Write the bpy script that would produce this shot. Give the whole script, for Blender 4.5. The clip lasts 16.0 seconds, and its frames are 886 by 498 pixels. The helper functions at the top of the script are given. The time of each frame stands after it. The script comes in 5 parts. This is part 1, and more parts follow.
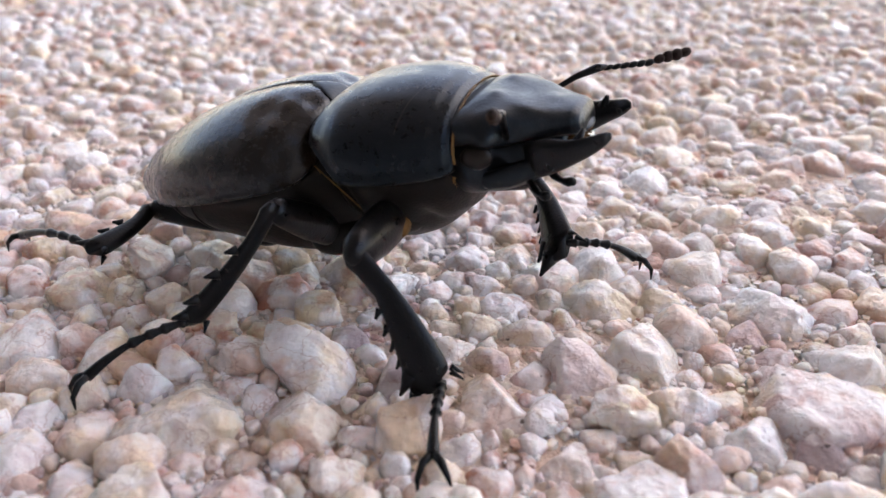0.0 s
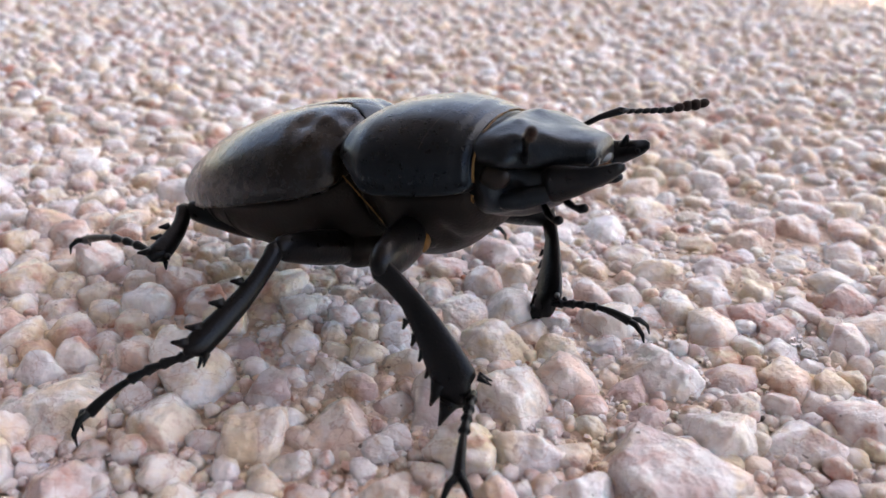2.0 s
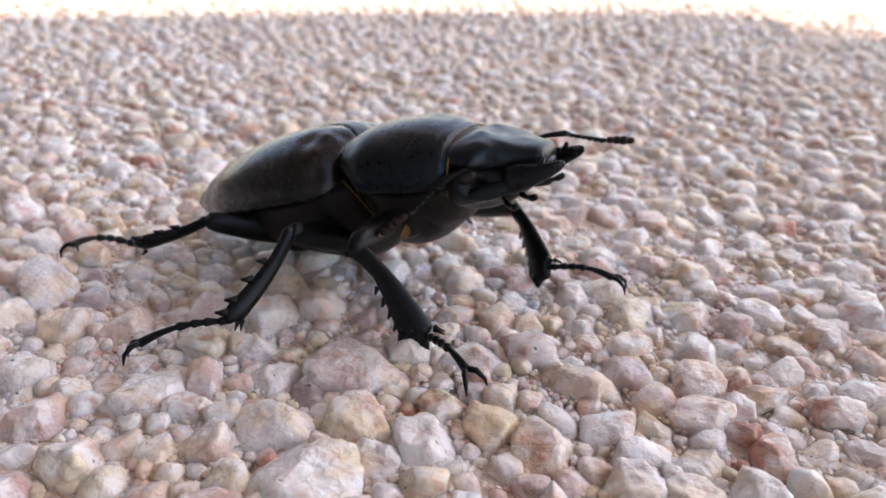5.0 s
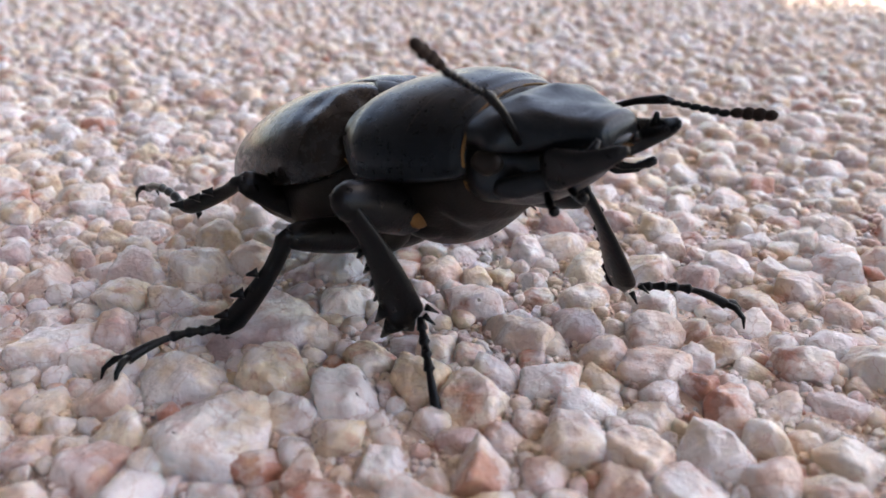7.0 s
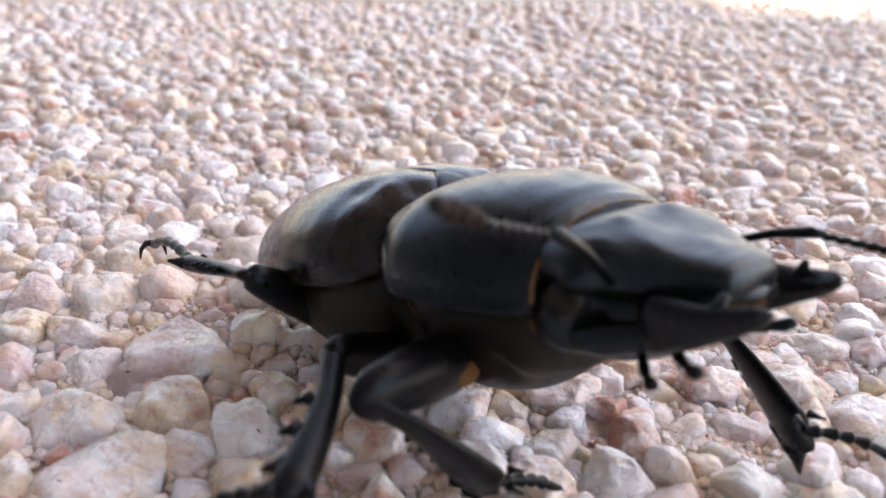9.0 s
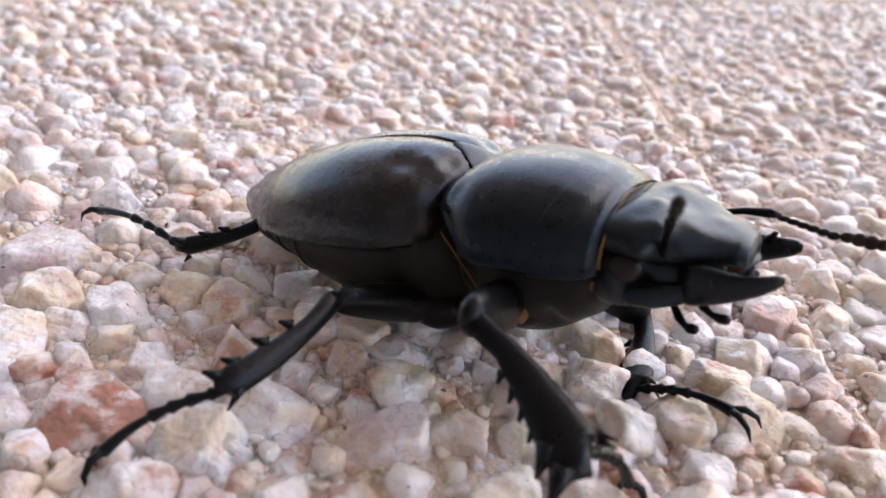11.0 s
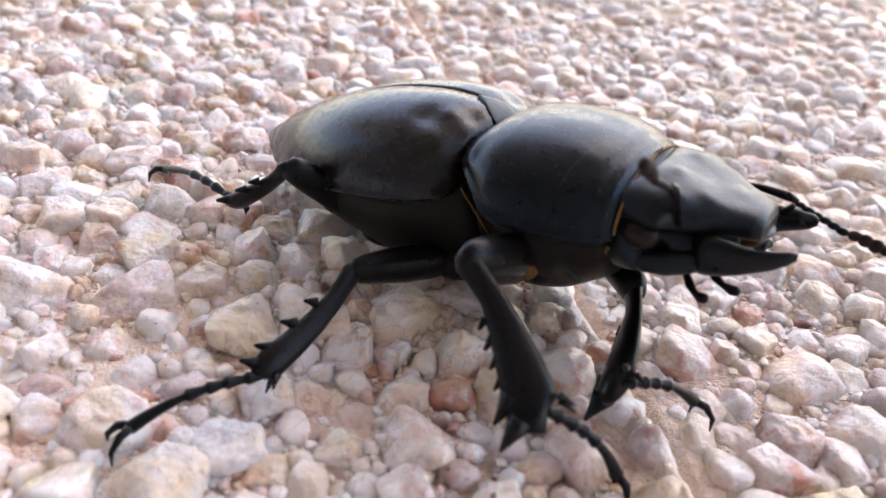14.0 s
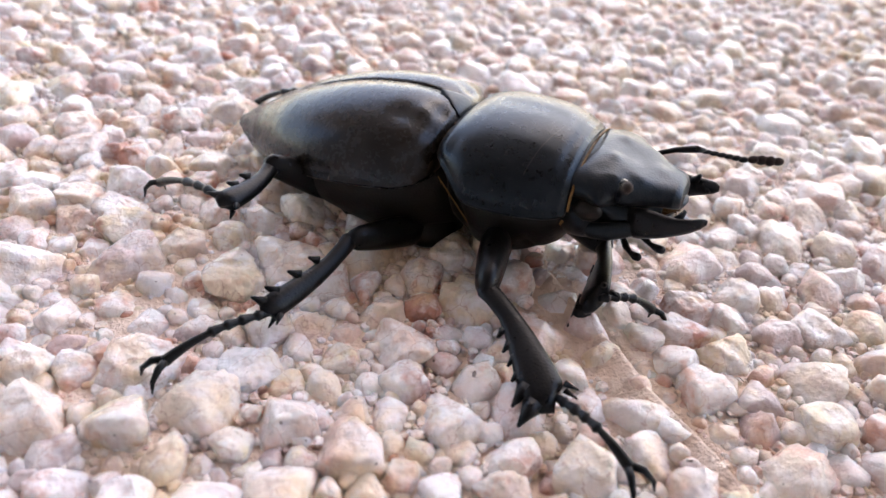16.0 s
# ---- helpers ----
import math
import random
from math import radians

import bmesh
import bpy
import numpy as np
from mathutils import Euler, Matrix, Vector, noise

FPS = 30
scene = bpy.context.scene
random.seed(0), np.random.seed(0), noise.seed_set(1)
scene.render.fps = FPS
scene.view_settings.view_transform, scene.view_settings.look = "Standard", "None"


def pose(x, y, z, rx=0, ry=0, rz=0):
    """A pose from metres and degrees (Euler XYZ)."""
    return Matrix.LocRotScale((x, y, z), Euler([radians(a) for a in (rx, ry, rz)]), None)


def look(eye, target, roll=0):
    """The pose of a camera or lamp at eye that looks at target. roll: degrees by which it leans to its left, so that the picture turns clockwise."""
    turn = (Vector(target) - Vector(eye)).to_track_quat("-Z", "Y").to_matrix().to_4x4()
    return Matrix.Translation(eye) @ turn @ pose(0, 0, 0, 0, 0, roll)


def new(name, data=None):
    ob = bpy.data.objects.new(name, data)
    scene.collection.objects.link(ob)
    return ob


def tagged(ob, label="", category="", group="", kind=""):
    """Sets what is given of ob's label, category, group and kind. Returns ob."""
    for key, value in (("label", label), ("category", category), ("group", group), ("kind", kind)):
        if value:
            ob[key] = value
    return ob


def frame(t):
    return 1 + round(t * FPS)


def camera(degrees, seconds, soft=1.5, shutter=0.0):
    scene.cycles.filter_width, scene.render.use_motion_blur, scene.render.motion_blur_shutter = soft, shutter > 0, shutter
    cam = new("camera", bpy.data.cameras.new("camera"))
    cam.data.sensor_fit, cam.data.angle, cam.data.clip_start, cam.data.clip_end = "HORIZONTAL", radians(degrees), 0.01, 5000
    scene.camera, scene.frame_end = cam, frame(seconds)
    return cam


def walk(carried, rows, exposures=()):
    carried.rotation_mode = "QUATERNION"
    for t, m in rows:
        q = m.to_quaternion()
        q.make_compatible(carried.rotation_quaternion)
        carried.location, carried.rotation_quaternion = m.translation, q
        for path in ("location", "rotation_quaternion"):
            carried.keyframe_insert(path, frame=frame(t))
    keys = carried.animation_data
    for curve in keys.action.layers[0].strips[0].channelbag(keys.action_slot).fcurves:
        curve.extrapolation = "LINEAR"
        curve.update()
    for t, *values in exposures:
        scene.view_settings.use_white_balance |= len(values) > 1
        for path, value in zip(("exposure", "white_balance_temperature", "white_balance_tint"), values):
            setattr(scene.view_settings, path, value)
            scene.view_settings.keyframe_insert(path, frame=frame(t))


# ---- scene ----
cam = camera(60.8, 16.0, soft=1.5)
cam.data.dof.use_dof = True
cam.data.dof.focus_distance = 0.048
cam.data.dof.aperture_fstop = 58
# seconds, eye, target, roll: a phone held low beside the walking beetle
PATH = [
    (0, (0.00000, -0.00000, 0.02650), (-0.00001, 0.04817, -0.00005), -0.18),
    (0.5, (0.00454, -0.00007, 0.02764), (0.00184, 0.04825, 0.00153), 0.02),
    (1, (0.01126, -0.00041, 0.02446), (0.00696, 0.04839, -0.00056), 0.80),
    (1.5, (0.00921, 0.00021, 0.02575), (0.00421, 0.04907, 0.00100), 1.44),
    (2, (0.01278, -0.00038, 0.02690), (0.00574, 0.04845, 0.00259), 1.46),
    (2.5, (0.01476, -0.00100, 0.02654), (0.00604, 0.04804, 0.00323), 1.50),
    (3, (0.01590, -0.00131, 0.02664), (0.00575, 0.04758, 0.00359), 1.59),
    (3.5, (0.02132, -0.00392, 0.02713), (0.00994, 0.04481, 0.00430), 1.81),
    (4, (0.02765, -0.00649, 0.02679), (0.01528, 0.04212, 0.00422), 2.03),
    (4.5, (0.03212, -0.00707, 0.02864), (0.01953, 0.04137, 0.00582), 1.88),
    (5, (0.03839, -0.00919, 0.02815), (0.02501, 0.03914, 0.00556), 1.03),
    (5.2, (0.03843, -0.00942, 0.02863), (0.02482, 0.03872, 0.00577), 0.89),
    (7.3, (0.04270, -0.00530, 0.02315), (0.02927, 0.04284, 0.00020), 0.57),
    (7.5, (0.04304, -0.00526, 0.02319), (0.02988, 0.04305, 0.00041), 0.48),
    (8, (0.04313, -0.00327, 0.02369), (0.03073, 0.04514, 0.00073), 0.49),
    (8.2, (0.04341, -0.00306, 0.02404), (0.03145, 0.04546, 0.00107), 0.73),
    (10.3, (0.04748, -0.00874, 0.02542), (0.04107, 0.04045, 0.00167), 2.70),
    (10.5, (0.04832, -0.01010, 0.02562), (0.04287, 0.03910, 0.00164), 3.08),
    (11, (0.04842, -0.01324, 0.02595), (0.04761, 0.03528, 0.00006), 4.51),
    (11.5, (0.04947, -0.01474, 0.02606), (0.05186, 0.03279, -0.00152), 5.42),
    (12, (0.05083, -0.01545, 0.02660), (0.05638, 0.03089, -0.00249), 6.00),
    (12.5, (0.05154, -0.01770, 0.02760), (0.05941, 0.02796, -0.00203), 6.60),
    (13, (0.05131, -0.01892, 0.02717), (0.06101, 0.02617, -0.00279), 6.56),
    (13.5, (0.05307, -0.02159, 0.02792), (0.06330, 0.02313, -0.00242), 5.33),
    (14, (0.05374, -0.02225, 0.02749), (0.06587, 0.02187, -0.00303), 5.14),
    (14.5, (0.05464, -0.02391, 0.02776), (0.06843, 0.01982, -0.00261), 5.12),
    (15, (0.05338, -0.02378, 0.02789), (0.06962, 0.01878, -0.00293), 5.32),
    (15.5, (0.05149, -0.02628, 0.02786), (0.06942, 0.01554, -0.00304), 4.94),
    (16, (0.04693, -0.02853, 0.02975), (0.06688, 0.01189, -0.00175), 4.65),
]
EXPOSURES = tuple((t, stops + 0.18, 8100, 19.4) for t, stops in ((0, 1.85), (1, 1.72), (2, 1.68), (3, 1.68), (4, 1.6), (5, 1.5), (7.5, 1.52), (8, 1.72), (10.5, 1.93), (12, 2.02), (13.5, 2.1), (15, 2.16), (16, 2.16)))
walk(cam, [(t, look(eye, target, roll)) for t, eye, target, roll in PATH], EXPOSURES)

U = 0.011           # plan unit in metres
BS = 0.887 * U      # beetle unit in metres

# ---- world and sun ----
SUN_EL, SUN_AZ = radians(50), radians(52)    # high beyond the paving, hidden by an unseen added roof; azimuth from +y to +x
world = bpy.data.worlds.new("world")
scene.world = world
world.use_nodes = True
wn = world.node_tree.nodes
sky = wn.new("ShaderNodeTexSky")
sky.sky_type = "NISHITA"
sky.sun_disc = False
sky.sun_elevation = SUN_EL
sky.sun_rotation = SUN_AZ
wn["Background"].inputs["Strength"].default_value = 0.15
world.node_tree.links.new(sky.outputs["Color"], wn["Background"].inputs["Color"])
sun = new("sun", bpy.data.lights.new("sun", "SUN"))
sun.data.energy = 2.6
sun.data.angle = radians(0.5)
sun.data.color = (1.0, 0.95, 0.87)
to_sun = Vector((math.sin(SUN_AZ) * math.cos(SUN_EL), math.cos(SUN_AZ) * math.cos(SUN_EL), math.sin(SUN_EL)))
sun.matrix_world = look(to_sun * 3, (0, 0, 0))


# ---- materials ----
def material(name, colour, rough=0.5, spec=0.5, metal=0.0):
    m = bpy.data.materials.new(name)
    m.use_nodes = True
    b = m.node_tree.nodes["Principled BSDF"]
    b.inputs["Base Color"].default_value = (*colour, 1)
    b.inputs["Roughness"].default_value = rough
    b.inputs["Metallic"].default_value = metal
    b.inputs["Specular IOR Level"].default_value = spec
    return m, m.node_tree.nodes, m.node_tree.links, b


def noise_tex(n, l, vec, scale, detail=4.0, rough=0.6):
    t = n.new("ShaderNodeTexNoise")
    t.inputs["Scale"].default_value = scale
    t.inputs["Detail"].default_value = detail
    t.inputs["Roughness"].default_value = rough
    l.new(vec, t.inputs["Vector"])
    return t


def ramp(n, l, fac, stops, constant=False):
    r = n.new("ShaderNodeValToRGB")
    r.color_ramp.interpolation = "CONSTANT" if constant else "LINEAR"
    e = r.color_ramp.elements
    while len(e) < len(stops):
        e.new(0.5)
    for el, (p, c) in zip(e, stops):
        el.position, el.color = p, (*c, 1)
    l.new(fac, r.inputs["Fac"])
    return r.outputs["Color"]


def mix(n, l, fac, a, b, kind="MIX"):
    m = n.new("ShaderNodeMix")
    m.data_type, m.blend_type = "RGBA", kind
    for sock, v in ((m.inputs["Factor"], fac), (m.inputs["A"], a), (m.inputs["B"], b)):
        if isinstance(v, (int, float)):
            sock.default_value = v
        elif isinstance(v, tuple):
            sock.default_value = (*v, 1)
        else:
            l.new(v, sock)
    return m.outputs["Result"]


def bump(n, l, b, height, strength, distance, after=None):
    k = n.new("ShaderNodeBump")
    k.inputs["Strength"].default_value = strength
    k.inputs["Distance"].default_value = distance
    l.new(height, k.inputs["Height"])
    if after:
        l.new(after, k.inputs["Normal"])
    l.new(k.outputs["Normal"], b.inputs["Normal"])
    return k.outputs["Normal"]


STONES = [
    (0.00, (0.80, 0.71, 0.57)), (0.14, (0.86, 0.85, 0.87)), (0.27, (0.82, 0.73, 0.63)), (0.40, (0.76, 0.60, 0.53)),
    (0.48, (0.85, 0.81, 0.77)), (0.59, (0.64, 0.51, 0.50)), (0.65, (0.82, 0.70, 0.61)), (0.74, (0.75, 0.66, 0.50)),
    (0.81, (0.87, 0.87, 0.90)), (0.93, (0.54, 0.26, 0.19)), (0.95, (0.72, 0.52, 0.46)), (0.98, (0.50, 0.42, 0.44)),
]


def stone_material(name, single=True, tint=None, dusty=False):
    """Broken marble: one colour a stone, with veins, stains and grain."""
    m, n, l, b = material(name, (0.6, 0.5, 0.45), 0.42)
    tc = n.new("ShaderNodeTexCoord")
    if single:
        rnd = n.new("ShaderNodeObjectInfo").outputs["Random"]
    else:
        rnd = n.new("ShaderNodeNewGeometry").outputs["Random Per Island"]
    geo = n.new("ShaderNodeNewGeometry")
    vec = geo.outputs["Position"]
    base = ramp(n, l, rnd, STONES, True)
    if tint:
        base = mix(n, l, 1.0, tint, tint)
    patch = noise_tex(n, l, vec, 400, 5.0, 0.65)
    # only about every second stone is stained
    own = n.new("ShaderNodeMath")
    own.operation = "MULTIPLY"
    own.inputs[1].default_value = 7.31
    l.new(rnd, own.inputs[0])
    part_of = n.new("ShaderNodeMath")
    part_of.operation = "FRACT"
    l.new(own.outputs[0], part_of.inputs[0])
    stained = ramp(n, l, part_of.outputs[0], [(0.25, (0.10, 0.10, 0.10)), (0.5, (1, 1, 1))])
    base = mix(n, l, mix(n, l, 1.0, stained, ramp(n, l, patch.outputs["Fac"], [(0.50, (0, 0, 0)), (0.56, (0.4, 0.4, 0.4)), (0.66, (0.9, 0.9, 0.9))]), "MULTIPLY"), base, (0.58, 0.26, 0.18) if not tint else (0.5 * tint[0] + 0.22, 0.5 * tint[1] + 0.05, 0.45 * tint[2] + 0.04))
    pale = noise_tex(n, l, vec, 420, 4.0)
    base = mix(n, l, ramp(n, l, pale.outputs["Fac"], [(0.45, (0, 0, 0)), (0.52, (0.5, 0.5, 0.5)), (0.64, (0.85, 0.85, 0.85))]), base, (0.90, 0.90, 0.92))
    ochre = noise_tex(n, l, vec, 230, 4.0, 0.6)
    base = mix(n, l, ramp(n, l, ochre.outputs["Fac"], [(0.52, (0, 0, 0)), (0.66, (0.62, 0.62, 0.62))]), base, (0.84, 0.65, 0.42))
    lilac = noise_tex(n, l, vec, 310, 3.0, 0.6)
    base = mix(n, l, ramp(n, l, lilac.outputs["Color"], [(0.56, (0, 0, 0)), (0.66, (0.45, 0.45, 0.45))]), base, (0.64, 0.50, 0.53))
    cracks = n.new("ShaderNodeTexVoronoi")
    cracks.feature = "DISTANCE_TO_EDGE"
    cracks.inputs["Scale"].default_value = 330
    warp = n.new("ShaderNodeVectorMath")
    warp.operation = "ADD"
    sway = n.new("ShaderNodeVectorMath")
    sway.operation = "SCALE"
    sway.inputs["Scale"].default_value = 0.003
    l.new(pale.outputs["Color"], sway.inputs[0])
    l.new(vec, warp.inputs[0])
    l.new(sway.outputs["Vector"], warp.inputs[1])
    l.new(warp.outputs["Vector"], cracks.inputs["Vector"])
    base = mix(n, l, ramp(n, l, cracks.outputs["Distance"], [(0.0, (0.5, 0.5, 0.5)), (0.015, (0, 0, 0))]), base, (0.40, 0.20, 0.15))
    grain = noise_tex(n, l, vec, 2200, 3.0, 0.7)
    base = mix(n, l, ramp(n, l, grain.outputs["Fac"], [(0.3, (0.12, 0.12, 0.12)), (0.5, (0, 0, 0))]), base, (0.42, 0.31, 0.26), "MULTIPLY")
    specks = noise_tex(n, l, vec, 1300, 2.0, 0.4)
    base = mix(n, l, ramp(n, l, specks.outputs["Fac"], [(0.75, (0, 0, 0)), (0.78, (0.8, 0.8, 0.8))]), base, (0.08, 0.06, 0.05))
    if dusty:
        film_tex = noise_tex(n, l, vec, 180, 5.0, 0.7)
        base = mix(n, l, ramp(n, l, film_tex.outputs["Fac"], [(0.35, (0.06, 0.06, 0.06)), (0.65, (0.35, 0.35, 0.35))]), base, (0.66, 0.62, 0.58))
    l.new(base, b.inputs["Base Color"])
    l.new(ramp(n, l, pale.outputs["Fac"], [(0.3, (0.36, 0.36, 0.36)), (0.7, (0.14, 0.14, 0.14))]), b.inputs["Roughness"])
    rough = noise_tex(n, l, vec, 850, 6.0, 0.7)
    first = bump(n, l, b, rough.outputs["Fac"], 0.5, 0.0006)
    lumps = noise_tex(n, l, vec, 330, 3.0, 0.5)
    bump(n, l, b, lumps.outputs["Fac"], 0.85, 0.0012, first)
    b.inputs["Subsurface Weight"].default_value = 0.45
    b.inputs["Subsurface Radius"].default_value = (0.0012, 0.0009, 0.0008)
    return m


def mortar_material(name):
    m, n, l, b = material(name, (0.66, 0.45, 0.34), 0.85, 0.3)
    vec = n.new("ShaderNodeNewGeometry").outputs["Position"]
    a = noise_tex(n, l, vec, 330, 5.0, 0.7)
    c = noise_tex(n, l, vec, 60, 3.0)
    col = ramp(n, l, a.outputs["Fac"], [(0.3, (0.55, 0.42, 0.34)), (0.5, (0.76, 0.62, 0.53)), (0.72, (0.87, 0.78, 0.70))])
    col = mix(n, l, ramp(n, l, c.outputs["Fac"], [(0.52, (0, 0, 0)), (0.7, (0.5, 0.5, 0.5))]), col, (0.36, 0.29, 0.24))
    l.new(col, b.inputs["Base Color"])
    bump(n, l, b, a.outputs["Fac"], 1.0, 0.0012)
    return m


def blocker_material(name, low=0.30, high=0.42):
    m, n, l, b = material(name, (0.5, 0.5, 0.5), 0.9, 0.2)
    vec = n.new("ShaderNodeNewGeometry").outputs["Position"]
    a = noise_tex(n, l, vec, 9, 6.0, 0.65)
    # grey tinted blue so that the beetle mirrors a bluish surface overhead
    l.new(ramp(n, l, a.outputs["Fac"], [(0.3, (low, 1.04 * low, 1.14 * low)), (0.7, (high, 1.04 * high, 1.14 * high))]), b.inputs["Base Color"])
    bump(n, l, b, a.outputs["Fac"], 0.4, 0.004)
    return m


def dirt_material(name):
    m, n, l, b = material(name, (0.1, 0.09, 0.07), 0.95, 0.2)
    vec = n.new("ShaderNodeNewGeometry").outputs["Position"]
    a = noise_tex(n, l, vec, 600, 5.0, 0.75)
    l.new(ramp(n, l, a.outputs["Fac"], [(0.32, (0.012, 0.013, 0.011)), (0.5, (0.06, 0.056, 0.05)), (0.7, (0.24, 0.22, 0.20))]), b.inputs["Base Color"])
    bump(n, l, b, a.outputs["Fac"], 1.0, 0.0015)
    return m


def chitin_material(name, colour, second, rough, pits=2600.0, depth=0.5, dust=0.12, spec=0.26, sky_tint=(1, 1, 1)):
    """Insect shell: dark, waxy, finely pitted, lightly dusted."""
    m, n, l, b = material(name, colour, rough, spec)
    # tinted gloss stands in for blue sky mirrored in the shell
    b.inputs["Specular Tint"].default_value = (*sky_tint, 1)
    vec = n.new("ShaderNodeTexCoord").outputs["Object"]
    wide = noise_tex(n, l, vec, 160, 3.0)
    col = mix(n, l, ramp(n, l, wide.outputs["Fac"], [(0.35, (0, 0, 0)), (0.7, (1, 1, 1))]), colour, second)
    fine = noise_tex(n, l, vec, 1500, 5.0, 0.7)
    col = mix(n, l, ramp(n, l, fine.outputs["Fac"], [(0.55, (0, 0, 0)), (0.8, (dust, dust, dust))]), col, (0.06, 0.06, 0.06))
    l.new(col, b.inputs["Base Color"])
    l.new(ramp(n, l, fine.outputs["Fac"], [(0.3, (rough - 0.06,) * 3), (0.75, (rough + 0.14,) * 3)]), b.inputs["Roughness"])
    v = n.new("ShaderNodeTexVoronoi")
    v.inputs["Scale"].default_value = pits
    l.new(vec, v.inputs["Vector"])
    first = bump(n, l, b, v.outputs["Distance"], depth, 0.00003)
    second_relief = bump(n, l, b, fine.outputs["Fac"], 0.10, 0.00003, first)
    swell = noise_tex(n, l, vec, 420, 3.0, 0.55)
    bump(n, l, b, swell.outputs["Fac"], 0.18, 0.00018, second_relief)
    return m


STONE_ONE = stone_material("marble_stone", True)
STONE_BED = stone_material("marble_stones", False)
DUSTY_ONE = stone_material("dusty_marble_stone", True, dusty=True)
DUSTY_BED = stone_material("dusty_marble_stones", False, dusty=True)
STONE_TINTS = {
    "rust": stone_material("rust_brown_stone", True, (0.16, 0.06, 0.045)),
    "red": stone_material("red_marble", True, (0.48, 0.25, 0.19)),
    "white": stone_material("white_marble", True, (0.90, 0.90, 0.92)),
    "yellow": stone_material("yellow_marble", True, (0.75, 0.65, 0.50)),
    "pink": stone_material("pink_marble", True, (0.80, 0.67, 0.61)),
    "lilac": stone_material("lilac_marble", True, (0.70, 0.60, 0.60)),
    "beige": stone_material("beige_marble", True, (0.83, 0.75, 0.66)),
}
MORTAR = mortar_material("pink_mortar")
DIRT = dirt_material("joint_dirt")
CLOD = chitin_material("dark_clod", (0.03, 0.035, 0.03), (0.012, 0.014, 0.012), 0.8, 2500, 1.0, 0.3)
BLOCKER = blocker_material("blocker_blue_grey", 0.17, 0.24)
# last argument: sky blue put into the reflections of wing cases, head and shield
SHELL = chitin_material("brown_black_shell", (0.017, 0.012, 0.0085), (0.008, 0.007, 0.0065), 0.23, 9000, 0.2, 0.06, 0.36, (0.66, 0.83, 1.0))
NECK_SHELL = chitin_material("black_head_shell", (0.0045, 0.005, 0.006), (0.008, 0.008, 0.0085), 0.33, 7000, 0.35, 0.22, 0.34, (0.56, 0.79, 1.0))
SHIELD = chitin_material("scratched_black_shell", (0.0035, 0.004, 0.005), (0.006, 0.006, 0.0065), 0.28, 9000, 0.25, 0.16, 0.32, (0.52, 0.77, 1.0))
sn, sl = SHIELD.node_tree.nodes, SHIELD.node_tree.links
shell_node = sn["Principled BSDF"]
xyz = sn.new("ShaderNodeSeparateXYZ")
sl.new(sn.new("ShaderNodeTexCoord").outputs["Object"], xyz.inputs[0])
under_colour = shell_node.inputs["Base Color"].links[0].from_socket


def calc(op, a, b=0.0):
    k = sn.new("ShaderNodeMath")
    k.operation = op
    for sock, v in ((k.inputs[0], a), (k.inputs[1], b)):
        if isinstance(v, (int, float)):
            sock.default_value = v
        else:
            sl.new(v, sock)
    return k.outputs[0]


for slope, place, low, high in ((0.20, 0.72, -0.60, -0.12),):
    line = calc("ABSOLUTE", calc("SUBTRACT", calc("SUBTRACT", xyz.outputs["X"], calc("MULTIPLY", xyz.outputs["Y"], slope)), place * BS))
    mask = calc("MULTIPLY", calc("LESS_THAN", line, 0.000028), calc("MULTIPLY", calc("GREATER_THAN", xyz.outputs["Y"], low * BS), calc("LESS_THAN", xyz.outputs["Y"], high * BS)))
    under_colour = mix(sn, sl, calc("MULTIPLY", mask, 0.18), under_colour, (0.16, 0.14, 0.12))
sl.new(under_colour, shell_node.inputs["Base Color"])
UNDER = chitin_material("dark_underside", (0.0045, 0.0036, 0.0034), (0.007, 0.0052, 0.0048), 0.40, 6000, 0.5, 0.06, 0.20)
# a weaker blue in the gloss, again in place of mirrored sky
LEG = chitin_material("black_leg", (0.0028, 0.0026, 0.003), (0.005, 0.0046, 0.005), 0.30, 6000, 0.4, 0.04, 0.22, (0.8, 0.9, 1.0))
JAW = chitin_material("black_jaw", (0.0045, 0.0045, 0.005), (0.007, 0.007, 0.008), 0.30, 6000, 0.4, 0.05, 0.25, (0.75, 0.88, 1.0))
HAIR = chitin_material("golden_hair", (0.26, 0.16, 0.06), (0.10, 0.055, 0.022), 0.6, 5000, 1.0)
PATCH = chitin_material("orange_patch", (0.12, 0.055, 0.012), (0.05, 0.022, 0.008), 0.55, 5000, 0.8)
EYE = chitin_material("eye", (0.006, 0.0045, 0.004), (0.010, 0.007, 0.006), 0.32, 9000, 0.2, 0.05, 0.25)
CLUB = chitin_material("brown_club", (0.022, 0.011, 0.008), (0.013, 0.007, 0.006), 0.7, 5000, 0.6)


# ---- helpers for meshes ----
def part(name, bm, mat, parent=None, label="", smooth=True):
    me = bpy.data.meshes.new(name)
    bmesh.ops.recalc_face_normals(bm, faces=bm.faces)
    bm.to_mesh(me)
    bm.free()
    me.materials.append(mat)
    if smooth:
        me.polygons.foreach_set("use_smooth", [True] * len(me.polygons))
    ob = new(name, me)
    ob.parent = parent
    if label:
        ob["label"] = label
    return ob


